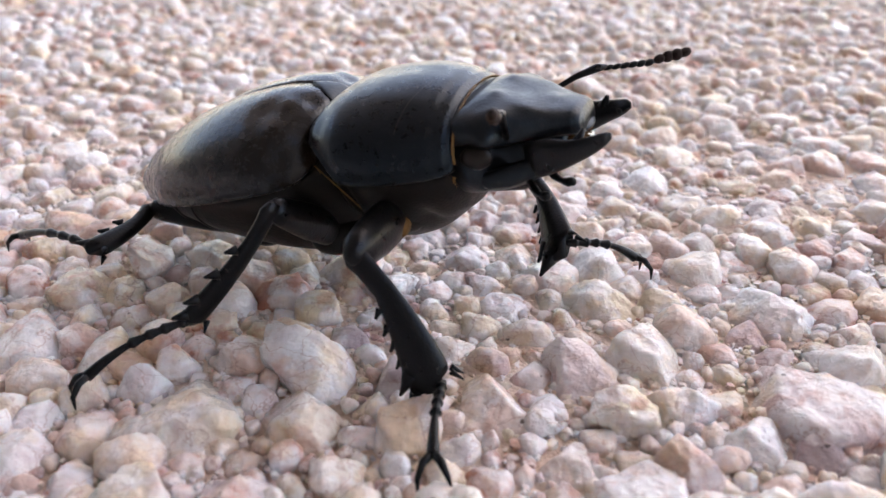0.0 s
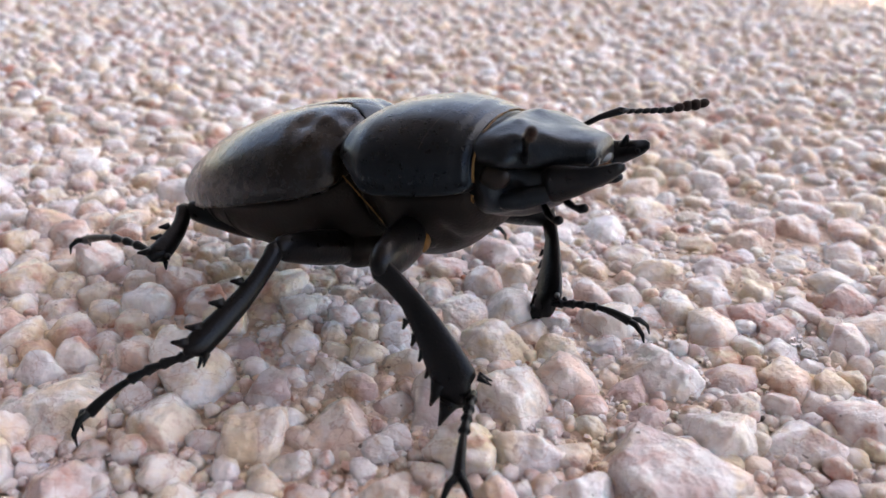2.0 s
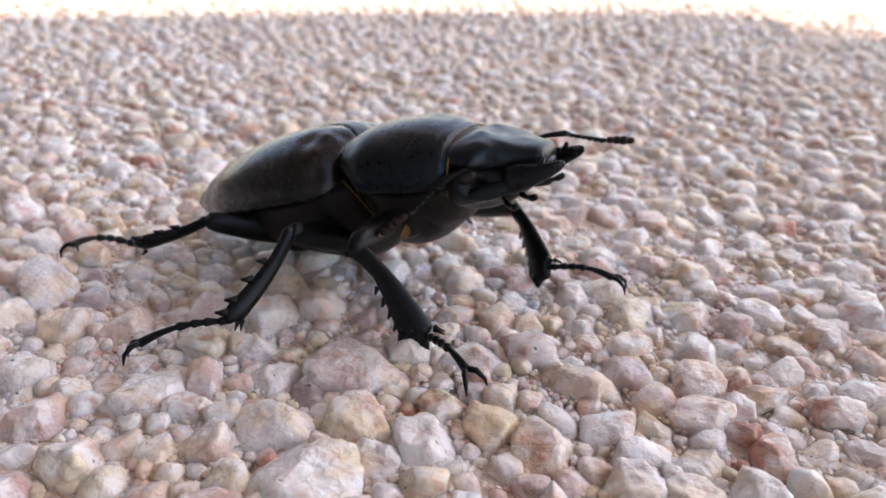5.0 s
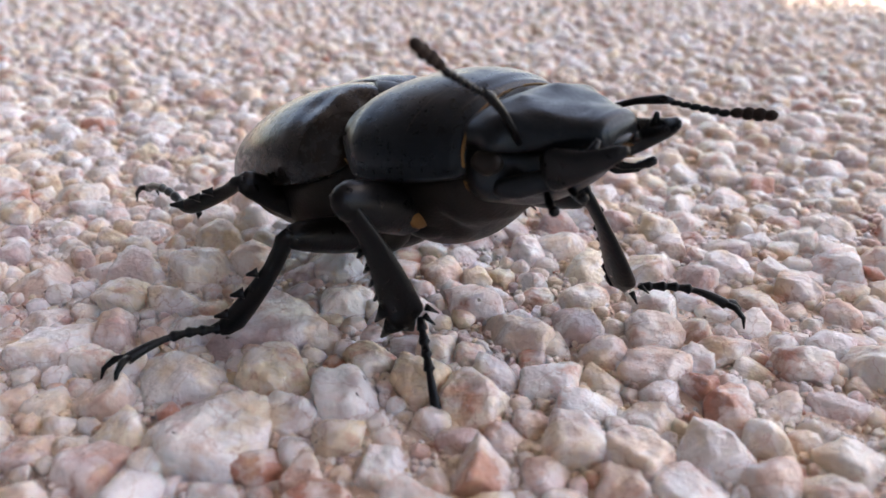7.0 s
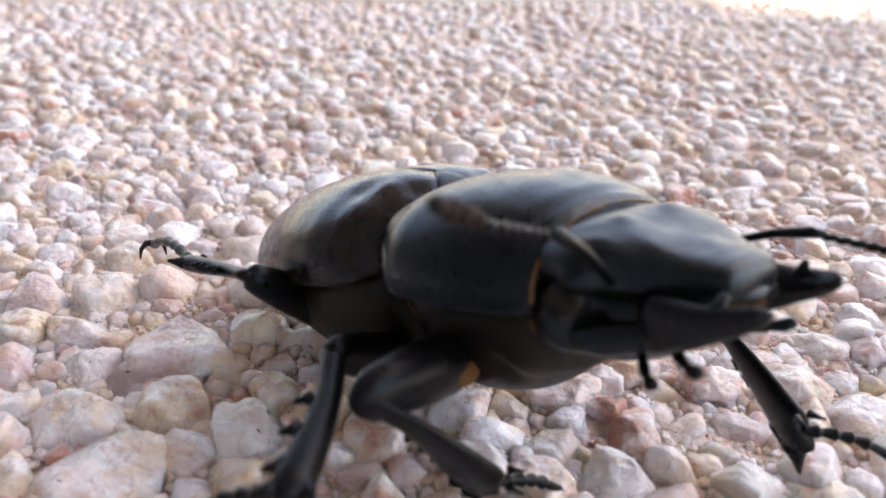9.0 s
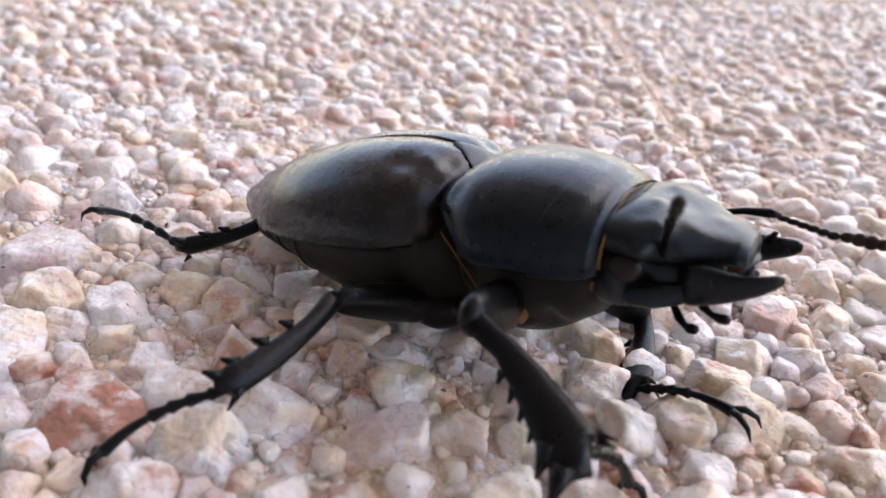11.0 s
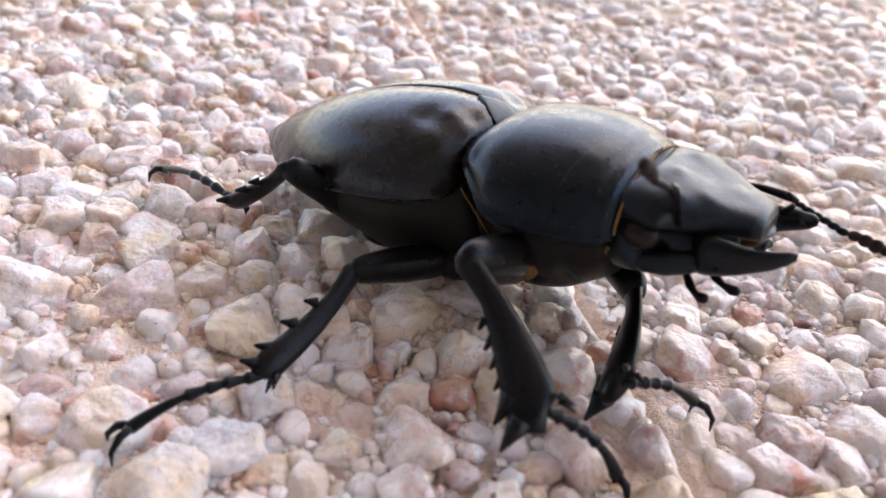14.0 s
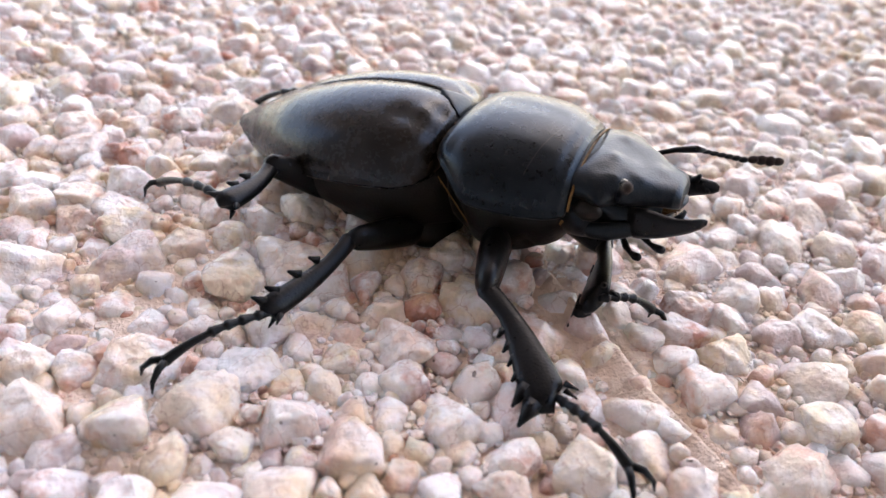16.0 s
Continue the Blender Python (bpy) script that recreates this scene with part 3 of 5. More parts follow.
def build_leg(beetle, kind, side):
    """Thigh, shin and foot, each along local x; z is the outer edge."""
    lf, lt, ls = LEG_KINDS[kind]
    bm = bmesh.new()
    wide = 0.145 if kind == "front" else 0.118
    fr = [(-0.06, 0.06), (0.08, 0.10), (0.3, wide), (0.55, wide), (0.8, wide * 0.86), (0.95, wide * 0.74), (1.03, 0.07), (1.07, 0.03)]
    tube(bm, [(f * lf, 0, 0) for f, _ in fr], [r for _, r in fr], 16, 0.72)
    femur = part("femur", bm, LEG, beetle)
    if kind == "front":
        bm = bmesh.new()
        ball(bm, (0.26 * lf, -side * 0.078, -0.04), (0.10, 0.03, 0.06))
        part("hair_patch", bm, PATCH, femur, "orange hair patch")
    # shin: thin at the knee, widening, with teeth along its outer edge
    bm = bmesh.new()
    end = {"front": 0.128, "middle": 0.080, "hind": 0.080}[kind]
    root = 0.064 if kind == "front" else 0.055
    st = [(-0.05, root * 0.7), (0.03, root * 1.1), (0.12, root), (0.3, root), (0.5, root + 0.35 * (end - root)), (0.72, root + 0.75 * (end - root)), (0.9, end), (1.0, end * 0.95), (1.03, end * 0.6)]
    flare = lambda r: 0.8 * max(0.0, r - root)
    tube(bm, [(f * lt, 0, flare(r) - 0.03 * math.sin(math.pi * max(0.0, min(1.0, f)))) for f, r in st], [r for _, r in st], 18, 0.46 if kind == "front" else 0.6)
    teeth = {"front": ((0.40, 0.02), (0.52, 0.03), (0.63, 0.035), (0.74, 0.05), (0.87, 0.15), (1.0, 0.18)), "middle": ((0.40, 0.05), (0.62, 0.07), (0.86, 0.07), (1.0, 0.07)), "hind": ((0.45, 0.05), (0.68, 0.05), (0.98, 0.07))}[kind]
    part_tibia = part("tibia", bm, LEG, beetle)
    for f, h in teeth:
        bm = bmesh.new()
        r = root + (end - root) * min(1.0, f * f * 1.15)
        cone(bm, (f * lt - 0.01, 0, flare(r) + r * 0.6), (f * lt + 0.015 + 0.3 * h, 0, flare(r) + r + 0.012 + h * 0.42), 0.020 + 0.26 * h, 0.008, 10)
        part("spine", bm, LEG, part_tibia)
    for y in (0.035, -0.035):
        bm = bmesh.new()
        cone(bm, (lt * 0.97, y, -end * 0.6), (lt * 1.06, y * 1.5, -end * 0.9), 0.022, 0.005)
        part("spur", bm, LEG, part_tibia)
    # foot: five beads, the last long, and two claws
    bm = bmesh.new()
    arch = lambda f: 0.10 * math.sin(math.pi * min(1, f * 0.9)) * (0.8 if kind != "hind" else 1.0)
    pts, rad = [], []
    for k in range(61):
        f = k / 60 * 0.88
        pts.append((f * ls, 0, arch(f)))
        if f < 0.5:
            u = (f % 0.125) / 0.125
            rad.append(0.021 + 0.017 * u ** 1.5 - (0.010 if u > 0.93 else 0.0))
        else:
            u = (f - 0.5) / 0.38
            rad.append(0.019 + 0.016 * u)
    tube(bm, pts, rad, 10)
    tarsus = part("tarsus", bm, LEG, beetle)
    for s in (1, -1):
        bm = bmesh.new()
        p = Vector((0.85 * ls, 0, arch(0.85)))
        tube(bm, [p, p + Vector((0.07, s * 0.045, 0.005)), p + Vector((0.13, s * 0.075, -0.035)), p + Vector((0.155, s * 0.085, -0.10))], [0.024, 0.022, 0.015, 0.004], 8)
        part("claw", bm, LEG, tarsus, "hooked black claw")
    return femur, part_tibia, tarsus


beetle = new("beetle")
tagged(beetle, "brown-black female stag beetle walking over marble chippings", "beetle")
build_trunk(beetle)
build_head(beetle)
ANTENNAE = [build_antenna(beetle, 1), build_antenna(beetle, -1)]
LEGS = [build_leg(beetle, "front", -1), build_leg(beetle, "middle", -1), build_leg(beetle, "hind", -1), build_leg(beetle, "front", 1), build_leg(beetle, "middle", 1), build_leg(beetle, "hind", 1)]
HIPS = [Vector((0.404, -0.375, -0.457)), Vector((-0.15, -0.301, -0.65)), Vector((-0.75, -0.240, -0.60))]
HIPS += [Vector((h.x, -h.y, h.z)) for h in HIPS]

# ---- the paving ----
STEP = 6.55     # joint between the two slabs
DROP = 0.14     # the further slab lies lower
GAP = 0.15      # between their edges


def slab(name, x0, x1, y0, y1, top, joint, rim, label):
    """A cast slab with a worn edge along the joint, at x = joint."""
    bm = bmesh.new()
    nx, ny = 46, 150
    rows = []
    for i in range(nx + 1):
        row = []
        for j in range(ny + 1):
            f, y = i / nx, y0 + (y1 - y0) * (j / ny) ** 1.4
            x = x1 - (x1 - x0) * (1 - f) ** 3 if joint == x1 else x0 + (x1 - x0) * f ** 3
            away = abs(x - joint)
            z = top + 0.05 * noise.noise(Vector((x * 0.5, y * 0.5, 3.0))) + 0.03 * noise.noise(Vector((x * 3.0, y * 3.0, 8.0)))
            z += rim * math.exp(-((away / 0.16) ** 2)) - 0.04 * math.exp(-((away / 0.02) ** 2))
            x += (0.02 * noise.noise(Vector((1.0, y * 1.3, 0.0))) + 0.02 * noise.noise(Vector((5.0, y * 5.0, 0.0)))) * math.exp(-away)
            row.append(bm.verts.new(Vector((x, y, z)) * U))
        rows.append(row)
    for a, b in zip(rows, rows[1:]):
        for j in range(ny):
            bm.faces.new((a[j], b[j], b[j + 1], a[j + 1]))
    rim = [rows[0][j] for j in range(ny + 1)] + [rows[i][ny] for i in range(1, nx + 1)] + [rows[nx][j] for j in range(ny - 1, -1, -1)] + [rows[i][0] for i in range(nx - 1, 0, -1)]
    low = [bm.verts.new((v.co.x, v.co.y, -3.2 * U)) for v in rim]
    for k in range(len(rim)):
        m = (k + 1) % len(rim)
        bm.faces.new((rim[k], rim[m], low[m], low[k]))
    bm.faces.new(low)
    ob = part(name, bm, MORTAR)
    return tagged(ob, label, "paving slab", "paving slabs", "structure")


slab_near = slab("pavement_1", -34, STEP, -9, 34, -0.12, STEP, 0.095, "pinkish washed-concrete slab set with marble chippings")
slab_far = slab("pavement_2", STEP + GAP, 46, -9, 34, -0.12 - DROP, STEP + GAP, 0.02, "lower washed-concrete slab set with marble chippings")


def sphere_net(level):
    """Directions and faces of a ball, with a few sets of small unevenness."""
    bm = bmesh.new()
    bmesh.ops.create_icosphere(bm, subdivisions=level, radius=1.0)
    d = np.array([v.co[:] for v in bm.verts])
    d /= np.linalg.norm(d, axis=1)[:, None]
    f = np.array([[v.index for v in face.verts] for face in bm.faces])
    bm.free()
    uneven = [np.array([1.02 + 0.09 * noise.noise(Vector(v) * 1.9 + Vector((k * 7.1, 0, 0))) - 0.08 * abs(noise.noise(Vector(v) * 3.6 + Vector((0, k * 3.7, 0)))) + 0.035 * noise.noise(Vector(v) * 6.5 + Vector((k * 2.3, 0, k * 5.3))) + 0.02 * noise.noise(Vector(v) * 14) for v in d]) for k in range(14)]
    return d, f, uneven


def scatter(rng, x0, x1, y0, y1, sizes, taken, cell=0.6):
    """Stones of falling size thrown into the gaps. sizes: (radius from, to, tries per square unit, overlap)."""
    out = []
    for r0, r1, per, lap in sizes:
        for _ in range(int((x1 - x0) * (y1 - y0) * per)):
            x, y, r = rng.uniform(x0, x1), rng.uniform(y0, y1), rng.uniform(r0, r1)
            ci, cj = int(x // cell), int(y // cell)
            ok = True
            for a in (ci - 1, ci, ci + 1):
                for b in (cj - 1, cj, cj + 1):
                    for px, py, pr in taken.get((a, b), ()):
                        if (px < STEP) == (x < STEP) and (px - x) ** 2 + (py - y) ** 2 < ((pr + r) * lap) ** 2:
                            ok = False
                            break
                    if not ok:
                        break
                if not ok:
                    break
            if ok and (x + 0.3 * r < STEP or x - (0.6 if r > 0.06 else 1.0) * r > STEP + (0.22 if r > 0.06 else 0.16)):
                taken.setdefault((ci, cj), []).append((x, y, r))
                out.append((x, y, r))
    return out


NET_FINE, NET_MID, NET_LOW, NET_TINY = sphere_net(4), sphere_net(3), sphere_net(2), sphere_net(1)


def stone_points(rng, net, x, y, r, long=1.0, angle=0.0):
    """A broken stone that has grown until it meets its neighbours: flat faces, chipped edges."""
    d, _, uneven = net
    rows, near_by = [], []
    ci, cj = int(x // 0.6), int(y // 0.6)
    for a in (ci - 1, ci, ci + 1):
        for b in (cj - 1, cj, cj + 1):
            near_by += taken.get((a, b), ())
    for px, py, pr in near_by:
        gap = math.hypot(px - x, py - y)
        if 0.62 * r < gap < 1.8 * (r + pr) and pr > 0.72 * r and (px < STEP) == (x < STEP):
            e = rng.uniform(-0.05, 0.4)
            rows.append(((px - x) / gap * math.cos(e), (py - y) / gap * math.cos(e), math.sin(e), gap * r / (r + pr) * 1.02))
    if x < STEP < x + 1.6 * r:
        rows.append((1, 0, 0, max(STEP + 0.01 - x, 0.25 * r)))
    if r > 0.06 and x - 1.6 * r < STEP + 0.22 < x:
        rows.append((-1, 0, 0, max(x - STEP - 0.22, 0.3 * r)))
    start = rng.uniform(0, 6.283)
    if long > 1.05:
        start = angle
    for k in range(4):
        az, e = start + 1.571 * k + rng.uniform(-0.38, 0.38), rng.uniform(-0.05, 0.4)
        c, w = math.cos(az - angle), math.sin(az - angle)
        rows.append((math.cos(az) * math.cos(e), math.sin(az) * math.cos(e), math.sin(e), r * rng.uniform(0.85, 1.15) * math.hypot(c * long, w / long ** 0.4)))
    az, e = rng.uniform(0, 6.283), rng.uniform(0.55, 1.0)
    rows.append((math.cos(az) * math.cos(e), math.sin(az) * math.cos(e), math.sin(e), r * rng.uniform(0.6, 0.9)))
    az, e = rng.uniform(0, 6.283), 1.571 - abs(rng.gauss(0, 0.22))
    high = r * rng.uniform(0.5, 0.8)
    rows.append((math.cos(az) * math.cos(e), math.sin(az) * math.cos(e), math.sin(e), high))
    rows.append((0, 0, -1, r * 0.9))
    m = np.array(rows)
    # planes blended into one another, so that the broken edges are worn round
    push = np.maximum((d @ m[:, :3].T) / m[:, 3], 0.0)
    sharp = rng.uniform(22.0, 90.0)
    reach = 1.0 / np.maximum((push ** sharp).sum(axis=1) ** (1.0 / sharp), 1 / (1.8 * r * long ** 0.5))
    # chips and hollows
    for k in range(10):
        i = rng.randrange(len(d))
        lean = d[i] + np.array([rng.gauss(0, 0.22), rng.gauss(0, 0.22), rng.gauss(0, 0.22)])
        lean /= np.linalg.norm(lean)
        cut = max((d[i] @ lean) * reach[i] * rng.uniform(0.84, 0.97), 0.35 * r)
        level = cut / np.maximum(d @ lean, 1e-4)
        reach = (reach ** -50.0 + level ** -50.0) ** (-1 / 50.0)
    reach *= 1.05
    top = min(-0.15 + r * rng.uniform(0.7, 1.3), 0.005 + 0.025 * rng.random()) if r > 0.085 else -0.11 + r * rng.uniform(0.4, 1.1)
    if STEP - 0.3 < x < STEP and r > 0.05:
        top = max(top, -0.01)
    if y > 5.0 and r > 0.085:
        top -= 0.025
    if x > STEP:
        top -= DROP
    return d * (reach * uneven[rng.randrange(len(uneven))])[:, None], Vector((x, y, top - high))


def stones_joined(name, places, net, rng, parent, label):
    vs, fs, base = [], [], 0
    for x, y, r in places:
        p, at = stone_points(rng, net, x, y, r)
        vs.append((p + np.array(at)) * U)
        fs.append(net[1] + base)
        base += len(p)
    v, f = np.concatenate(vs), np.concatenate(fs)
    me = bpy.data.meshes.new(name)
    me.vertices.add(len(v))
    me.vertices.foreach_set("co", v.ravel())
    me.loops.add(f.size)
    me.loops.foreach_set("vertex_index", f.ravel())
    me.polygons.add(len(f))
    me.polygons.foreach_set("loop_start", np.arange(0, f.size, 3))
    me.polygons.foreach_set("loop_total", np.full(len(f), 3))
    me.polygons.foreach_set("use_smooth", np.full(len(f), net is not NET_TINY))
    me.update(calc_edges=True)
    me.materials.append(STONE_BED if parent is slab_near else DUSTY_BED)
    ob = new(name, me)
    ob.parent = parent
    return tagged(ob, label, kind="stuff")


def single_stone(rng, parent, x, y, r, colour="", long=1.0, angle=0.0):
    net = NET_FINE if r > 0.125 else NET_MID
    p, at = stone_points(rng, net, x, y, r, long, radians(angle))
    me = bpy.data.meshes.new("stone")
    me.from_pydata((p * U).tolist(), [], net[1].tolist())
    me.polygons.foreach_set("use_smooth", [True] * len(me.polygons))
    me.materials.append(STONE_TINTS[colour] if colour else STONE_ONE if parent is slab_near else DUSTY_ONE)
    ob = new("stone", me)
    ob.location = at * U
    ob.parent = parent
    return ob


# stones that stand out by size or colour: x, y, radius, colour, length to width, degrees
MARKED = (
    (2.04, 1.85, 0.30, "white", 1.2, 20), (1.74, 2.2, 0.24, "white", 1.25, 30), (2.57, 2.3, 0.22, "white", 1.15, 0), (2.83, 2.55, 0.22, "yellow", 1.0, 0),
    (4.33, 2.79, 0.20, "red", 1.35, 15), (4.0, 3.33, 0.19, "pink", 1.1, 0), (0.81, 2.24, 0.27, "white", 1.3, 20), (2.32, 2.12, 0.18, "white", 1.1, 80),
    (-0.63, 3.16, 0.30, "white", 1.25, 0), (-1.27, 2.85, 0.28, "beige", 1.2, 110), (-0.69, 2.81, 0.27, "beige", 1.4, 0), (0.76, 3.11, 0.22, "lilac", 1.1, 90),
)
MARKED_LATER = (
    (0.93, 3.81, 0.20, "yellow", 1.5, -45), (1.77, 2.92, 0.30, "lilac", 1.4, -40), (1.96, 3.66, 0.22, "white", 1.4, -35), (1.14, 3.3, 0.23, "beige", 1.1, -50),
    (3.3, 2.01, 0.17, "red", 1.2, 20), (7.42, 1.52, 0.26, "beige", 1.1, 0), (3.34, 1.32, 0.21, "white", 1.2, 0), (7.13, -0.1, 0.19, "red", 1.05, 0),
    (7.25, -0.38, 0.18, "yellow", 1.1, 0), (5.48, 0.22, 0.20, "pink", 1.2, 90), (4.24, 2.86, 0.17, "red", 1.5, 0), (4.36, 0.18, 0.25, "beige", 1.1, 0),
)
MARKED_LAST = (
    (2.82, 1.41, 0.26, "red", 1.3, 80), (3.09, 1.65, 0.21, "white", 1.2, 20), (3.37, 1.29, 0.22, "white", 1.2, 10), (4.15, 1.47, 0.24, "lilac", 1.1, 0),
    (4.98, -0.35, 0.20, "pink", 1.1, 0), (5.5, -0.33, 0.19, "white", 1.0, 0), (4.2, 2.11, 0.18, "white", 1.2, 0), (4.72, -0.1, 0.19, "pink", 1.1, 60),
    (5.56, 1.14, 0.23, "beige", 1.3, 110), (7.99, 0.93, 0.11, "rust", 1.1, 0), (7.31, 0.07, 0.18, "red", 1.1, 0), (5.92, 1.81, 0.21, "yellow", 1.3, -40), (4.5, 1.56, 0.19, "pink", 1.0, 0), (0.26, 2.89, 0.22, "pink", 1.2, 70),
)
rng = random.Random(11)
taken = {}
ALL_MARKED = [(x, y, 0.84 * r, colour, long, angle) for x, y, r, colour, long, angle in MARKED + MARKED_LATER + MARKED_LAST]
for x, y, r, colour, long, angle in ALL_MARKED:
    for k in (-1, 1):
        px, py = x + k * 0.38 * r * (long - 1) * math.cos(radians(angle)), y + k * 0.38 * r * (long - 1) * math.sin(radians(angle))
        taken.setdefault((int(px // 0.6), int(py // 0.6)), []).append((px, py, 0.92 * r))
NEAR = ((0.15, 0.20, 3.0, 0.92), (0.11, 0.16, 30, 0.90), (0.08, 0.12, 110, 0.83), (0.05, 0.08, 170, 0.82), (0.03, 0.05, 320, 0.72), (0.014, 0.03, 620, 0.64))
FAR_OFF = ((0.16, 0.21, 2, 0.86), (0.11, 0.16, 30, 0.84), (0.075, 0.11, 60, 0.82), (0.045, 0.075, 60, 0.80))
near = scatter(rng, -4.0, 10.5, -2.2, 6.5, NEAR, taken)
middle = scatter(rng, -11, 13, 6.5, 13, FAR_OFF, taken)
far = scatter(rng, -20, 17, 13, 27, ((0.16, 0.21, 2, 0.88), (0.11, 0.16, 30, 0.87), (0.07, 0.11, 24, 0.87)), taken)
wing = scatter(rng, -10, -4.0, 0.5, 6.5, FAR_OFF, taken) + scatter(rng, 10.5, 14, -1, 6.5, FAR_OFF, taken)
COARSE = ((0.15, 0.21, 2, 0.88), (0.10, 0.16, 30, 0.87))
aside = scatter(rng, 14, 34, -6, 6.5, COARSE, taken) + scatter(rng, 13, 34, 6.5, 13, COARSE, taken) + scatter(rng, 10.5, 14, -6, -1, COARSE, taken) + scatter(rng, 17, 34, 13, 24, COARSE, taken)
chosen = [p for p in near if p[2] > 0.11 and -1.4 < p[0] < 7.6 and -0.2 < p[1] < 3.4]
chosen = sorted(chosen, key=lambda p: -p[2])[:264]
picked = set(chosen)
for x, y, r, colour, long, angle in ALL_MARKED:
    single_stone(rng, slab_near if x < STEP else slab_far, x, y, r, colour, long, angle)
for x, y, r in chosen:
    single_stone(rng, slab_near if x < STEP else slab_far, x, y, r)
for side, parent in ((-1, slab_near), (1, slab_far)):
    on = lambda ps: [p for p in ps if (p[0] - STEP) * side > 0]
    close = [p for p in near if p not in picked and p[2] > 0.085 and -2.2 < p[0] < 8.4 and -0.8 < p[1] < 3.6]
    shut = set(close) | picked
    stones_joined("stones", on(close), NET_MID, rng, parent, "broken marble chippings in cream, white and pink")
    stones_joined("stones", on([p for p in near if p not in shut and p[2] > 0.085]), NET_MID, rng, parent, "broken marble chippings in cream, white and pink")
    stones_joined("stone_grit", on([p for p in near if p[2] < 0.04]), NET_TINY, rng, parent, "fine marble grit between larger stones")
    stones_joined("stone_grit", on([p for p in near if 0.04 <= p[2] <= 0.085]), NET_LOW, rng, parent, "fine marble grit between larger stones")
    stones_joined("stones", on(middle + wing), NET_LOW, rng, parent, "broken marble chippings in cream, white and pink")
    if side > 0:
        stones_joined("stones", aside, NET_TINY, rng, parent, "broken marble chippings in cream, white and pink")
    stones_joined("stones", on(far), NET_LOW, rng, parent, "broken marble chippings in cream, white and pink")

# dirt in the joint
bm = bmesh.new()
rows = []
for j in range(260):
    y = -9 + 43 * j / 259
    rows.append([Vector((STEP - 0.1 + 0.32 * i / 7, y, -0.58 + 0.06 * noise.noise(Vector((i * 0.6, y * 2.4, 9))) + 0.05 * noise.noise(Vector((i, y * 7, 2))))) * U for i in range(8)])
skin(bm, rows, False, False)
tagged(part("joint_dirt", bm, DIRT), "grey-brown dirt filling the slab joint", "dirt", kind="structure")

# dark clods in the joint
clod_rng = random.Random(5)
for x, y, r in [(STEP + 0.08, 1.13, 0.085)] + [(STEP + clod_rng.uniform(0.04, 0.12), -0.6 + 0.62 * k + clod_rng.uniform(-0.25, 0.25), clod_rng.uniform(0.03, 0.06)) for k in range(16)]:
    bm = bmesh.new()
    bmesh.ops.create_icosphere(bm, subdivisions=3, radius=1.0)
    for v in bm.verts:
        v.co *= r * U * (1 + 0.5 * noise.noise(v.co * 1.6 + Vector((y * 9, 0, 0))) + 0.2 * noise.noise(v.co * 5))
        v.co.z *= 0.8
    clod = part("clod", bm, CLOD)
    clod.location = Vector((x, y, -0.46 + 0.5 * r)) * U
    tagged(clod, "dark grey-green dirt clod lying in the slab joint", "dirt clod", "clods in the joint")

# ground under and beyond the slabs
bm = bmesh.new()
bmesh.ops.create_grid(bm, x_segments=4, y_segments=4, size=60.0)
bmesh.ops.translate(bm, verts=bm.verts, vec=(0, 0, -3.0 * U))
tagged(part("ground", bm, MORTAR), "pale sandy ground around the paving", "ground", kind="structure")


# unseen roof and walls, added to shade the paving and steer its light
def block(name, outline, low, high, mat, label, category):
    """An upright prism over an outline."""
    bm = bmesh.new()
    under = [bm.verts.new((p.x, p.y, low)) for p in outline]
    over = [bm.verts.new((p.x, p.y, high)) for p in outline]
    bm.faces.new(under)
    bm.faces.new(over)
    for k in range(len(outline)):
        m = (k + 1) % len(outline)
        bm.faces.new((under[k], under[m], over[m], over[k]))
    bmesh.ops.bevel(bm, geom=bm.edges[:], offset=0.008, segments=2, affect="EDGES")
    return tagged(part(name, bm, mat, smooth=False), label, category, kind="structure")


SHADE_HEIGHT = 2.3
lean = Vector((to_sun.x, to_sun.y)) / to_sun.z * SHADE_HEIGHT
# past the visible sun edge the outline is made up, open to the right
edge = [Vector((p[0] * U, p[1] * U)) + lean for p in ((-400, 330), (-80, 60), (-22, 9.8), (-12.4, 15.2), (-5.2, 19.4), (5.5, 24.0), (6.9, 23.8), (8.0, 20.4), (14, 22.0), (22, 25.0), (45, 6), (58, -165))]
block("ceiling", edge + [Vector((edge[-1].x, -1.8)), Vector((edge[0].x, -1.8))], SHADE_HEIGHT, SHADE_HEIGHT + 0.14, BLOCKER, "unseen blue-grey roof added to shade the paving", "ceiling")
block("blocker_wall_1", [Vector((edge[0].x, -2.0)), Vector((edge[-1].x, -2.0)), Vector((edge[-1].x, -1.804)), Vector((edge[0].x, -1.804))], -3.0 * U, SHADE_HEIGHT - 0.004, BLOCKER, "unseen blue-grey wall added to block light from behind", "wall")
block("blocker_wall_2", [Vector((-2.2, -1.8)), Vector((-2.004, -1.8)), Vector((-2.004, 1.0)), Vector((-2.2, 1.0))], -3.0 * U, SHADE_HEIGHT - 0.004, BLOCKER, "unseen blue-grey wall added to block light from the left", "wall")



# ---- movement ----
def bone(a, b, up):
    """The pose of a limb from a towards b, in the beetle's space."""
    a, b = Vector(a), Vector(b)
    x = (b - a).normalized()
    z = (Vector(up) - x * x.dot(Vector(up))).normalized()
    y = z.cross(x)
    m = Matrix((x, y, z)).transposed().to_4x4()
    m.translation = a * BS
    return m


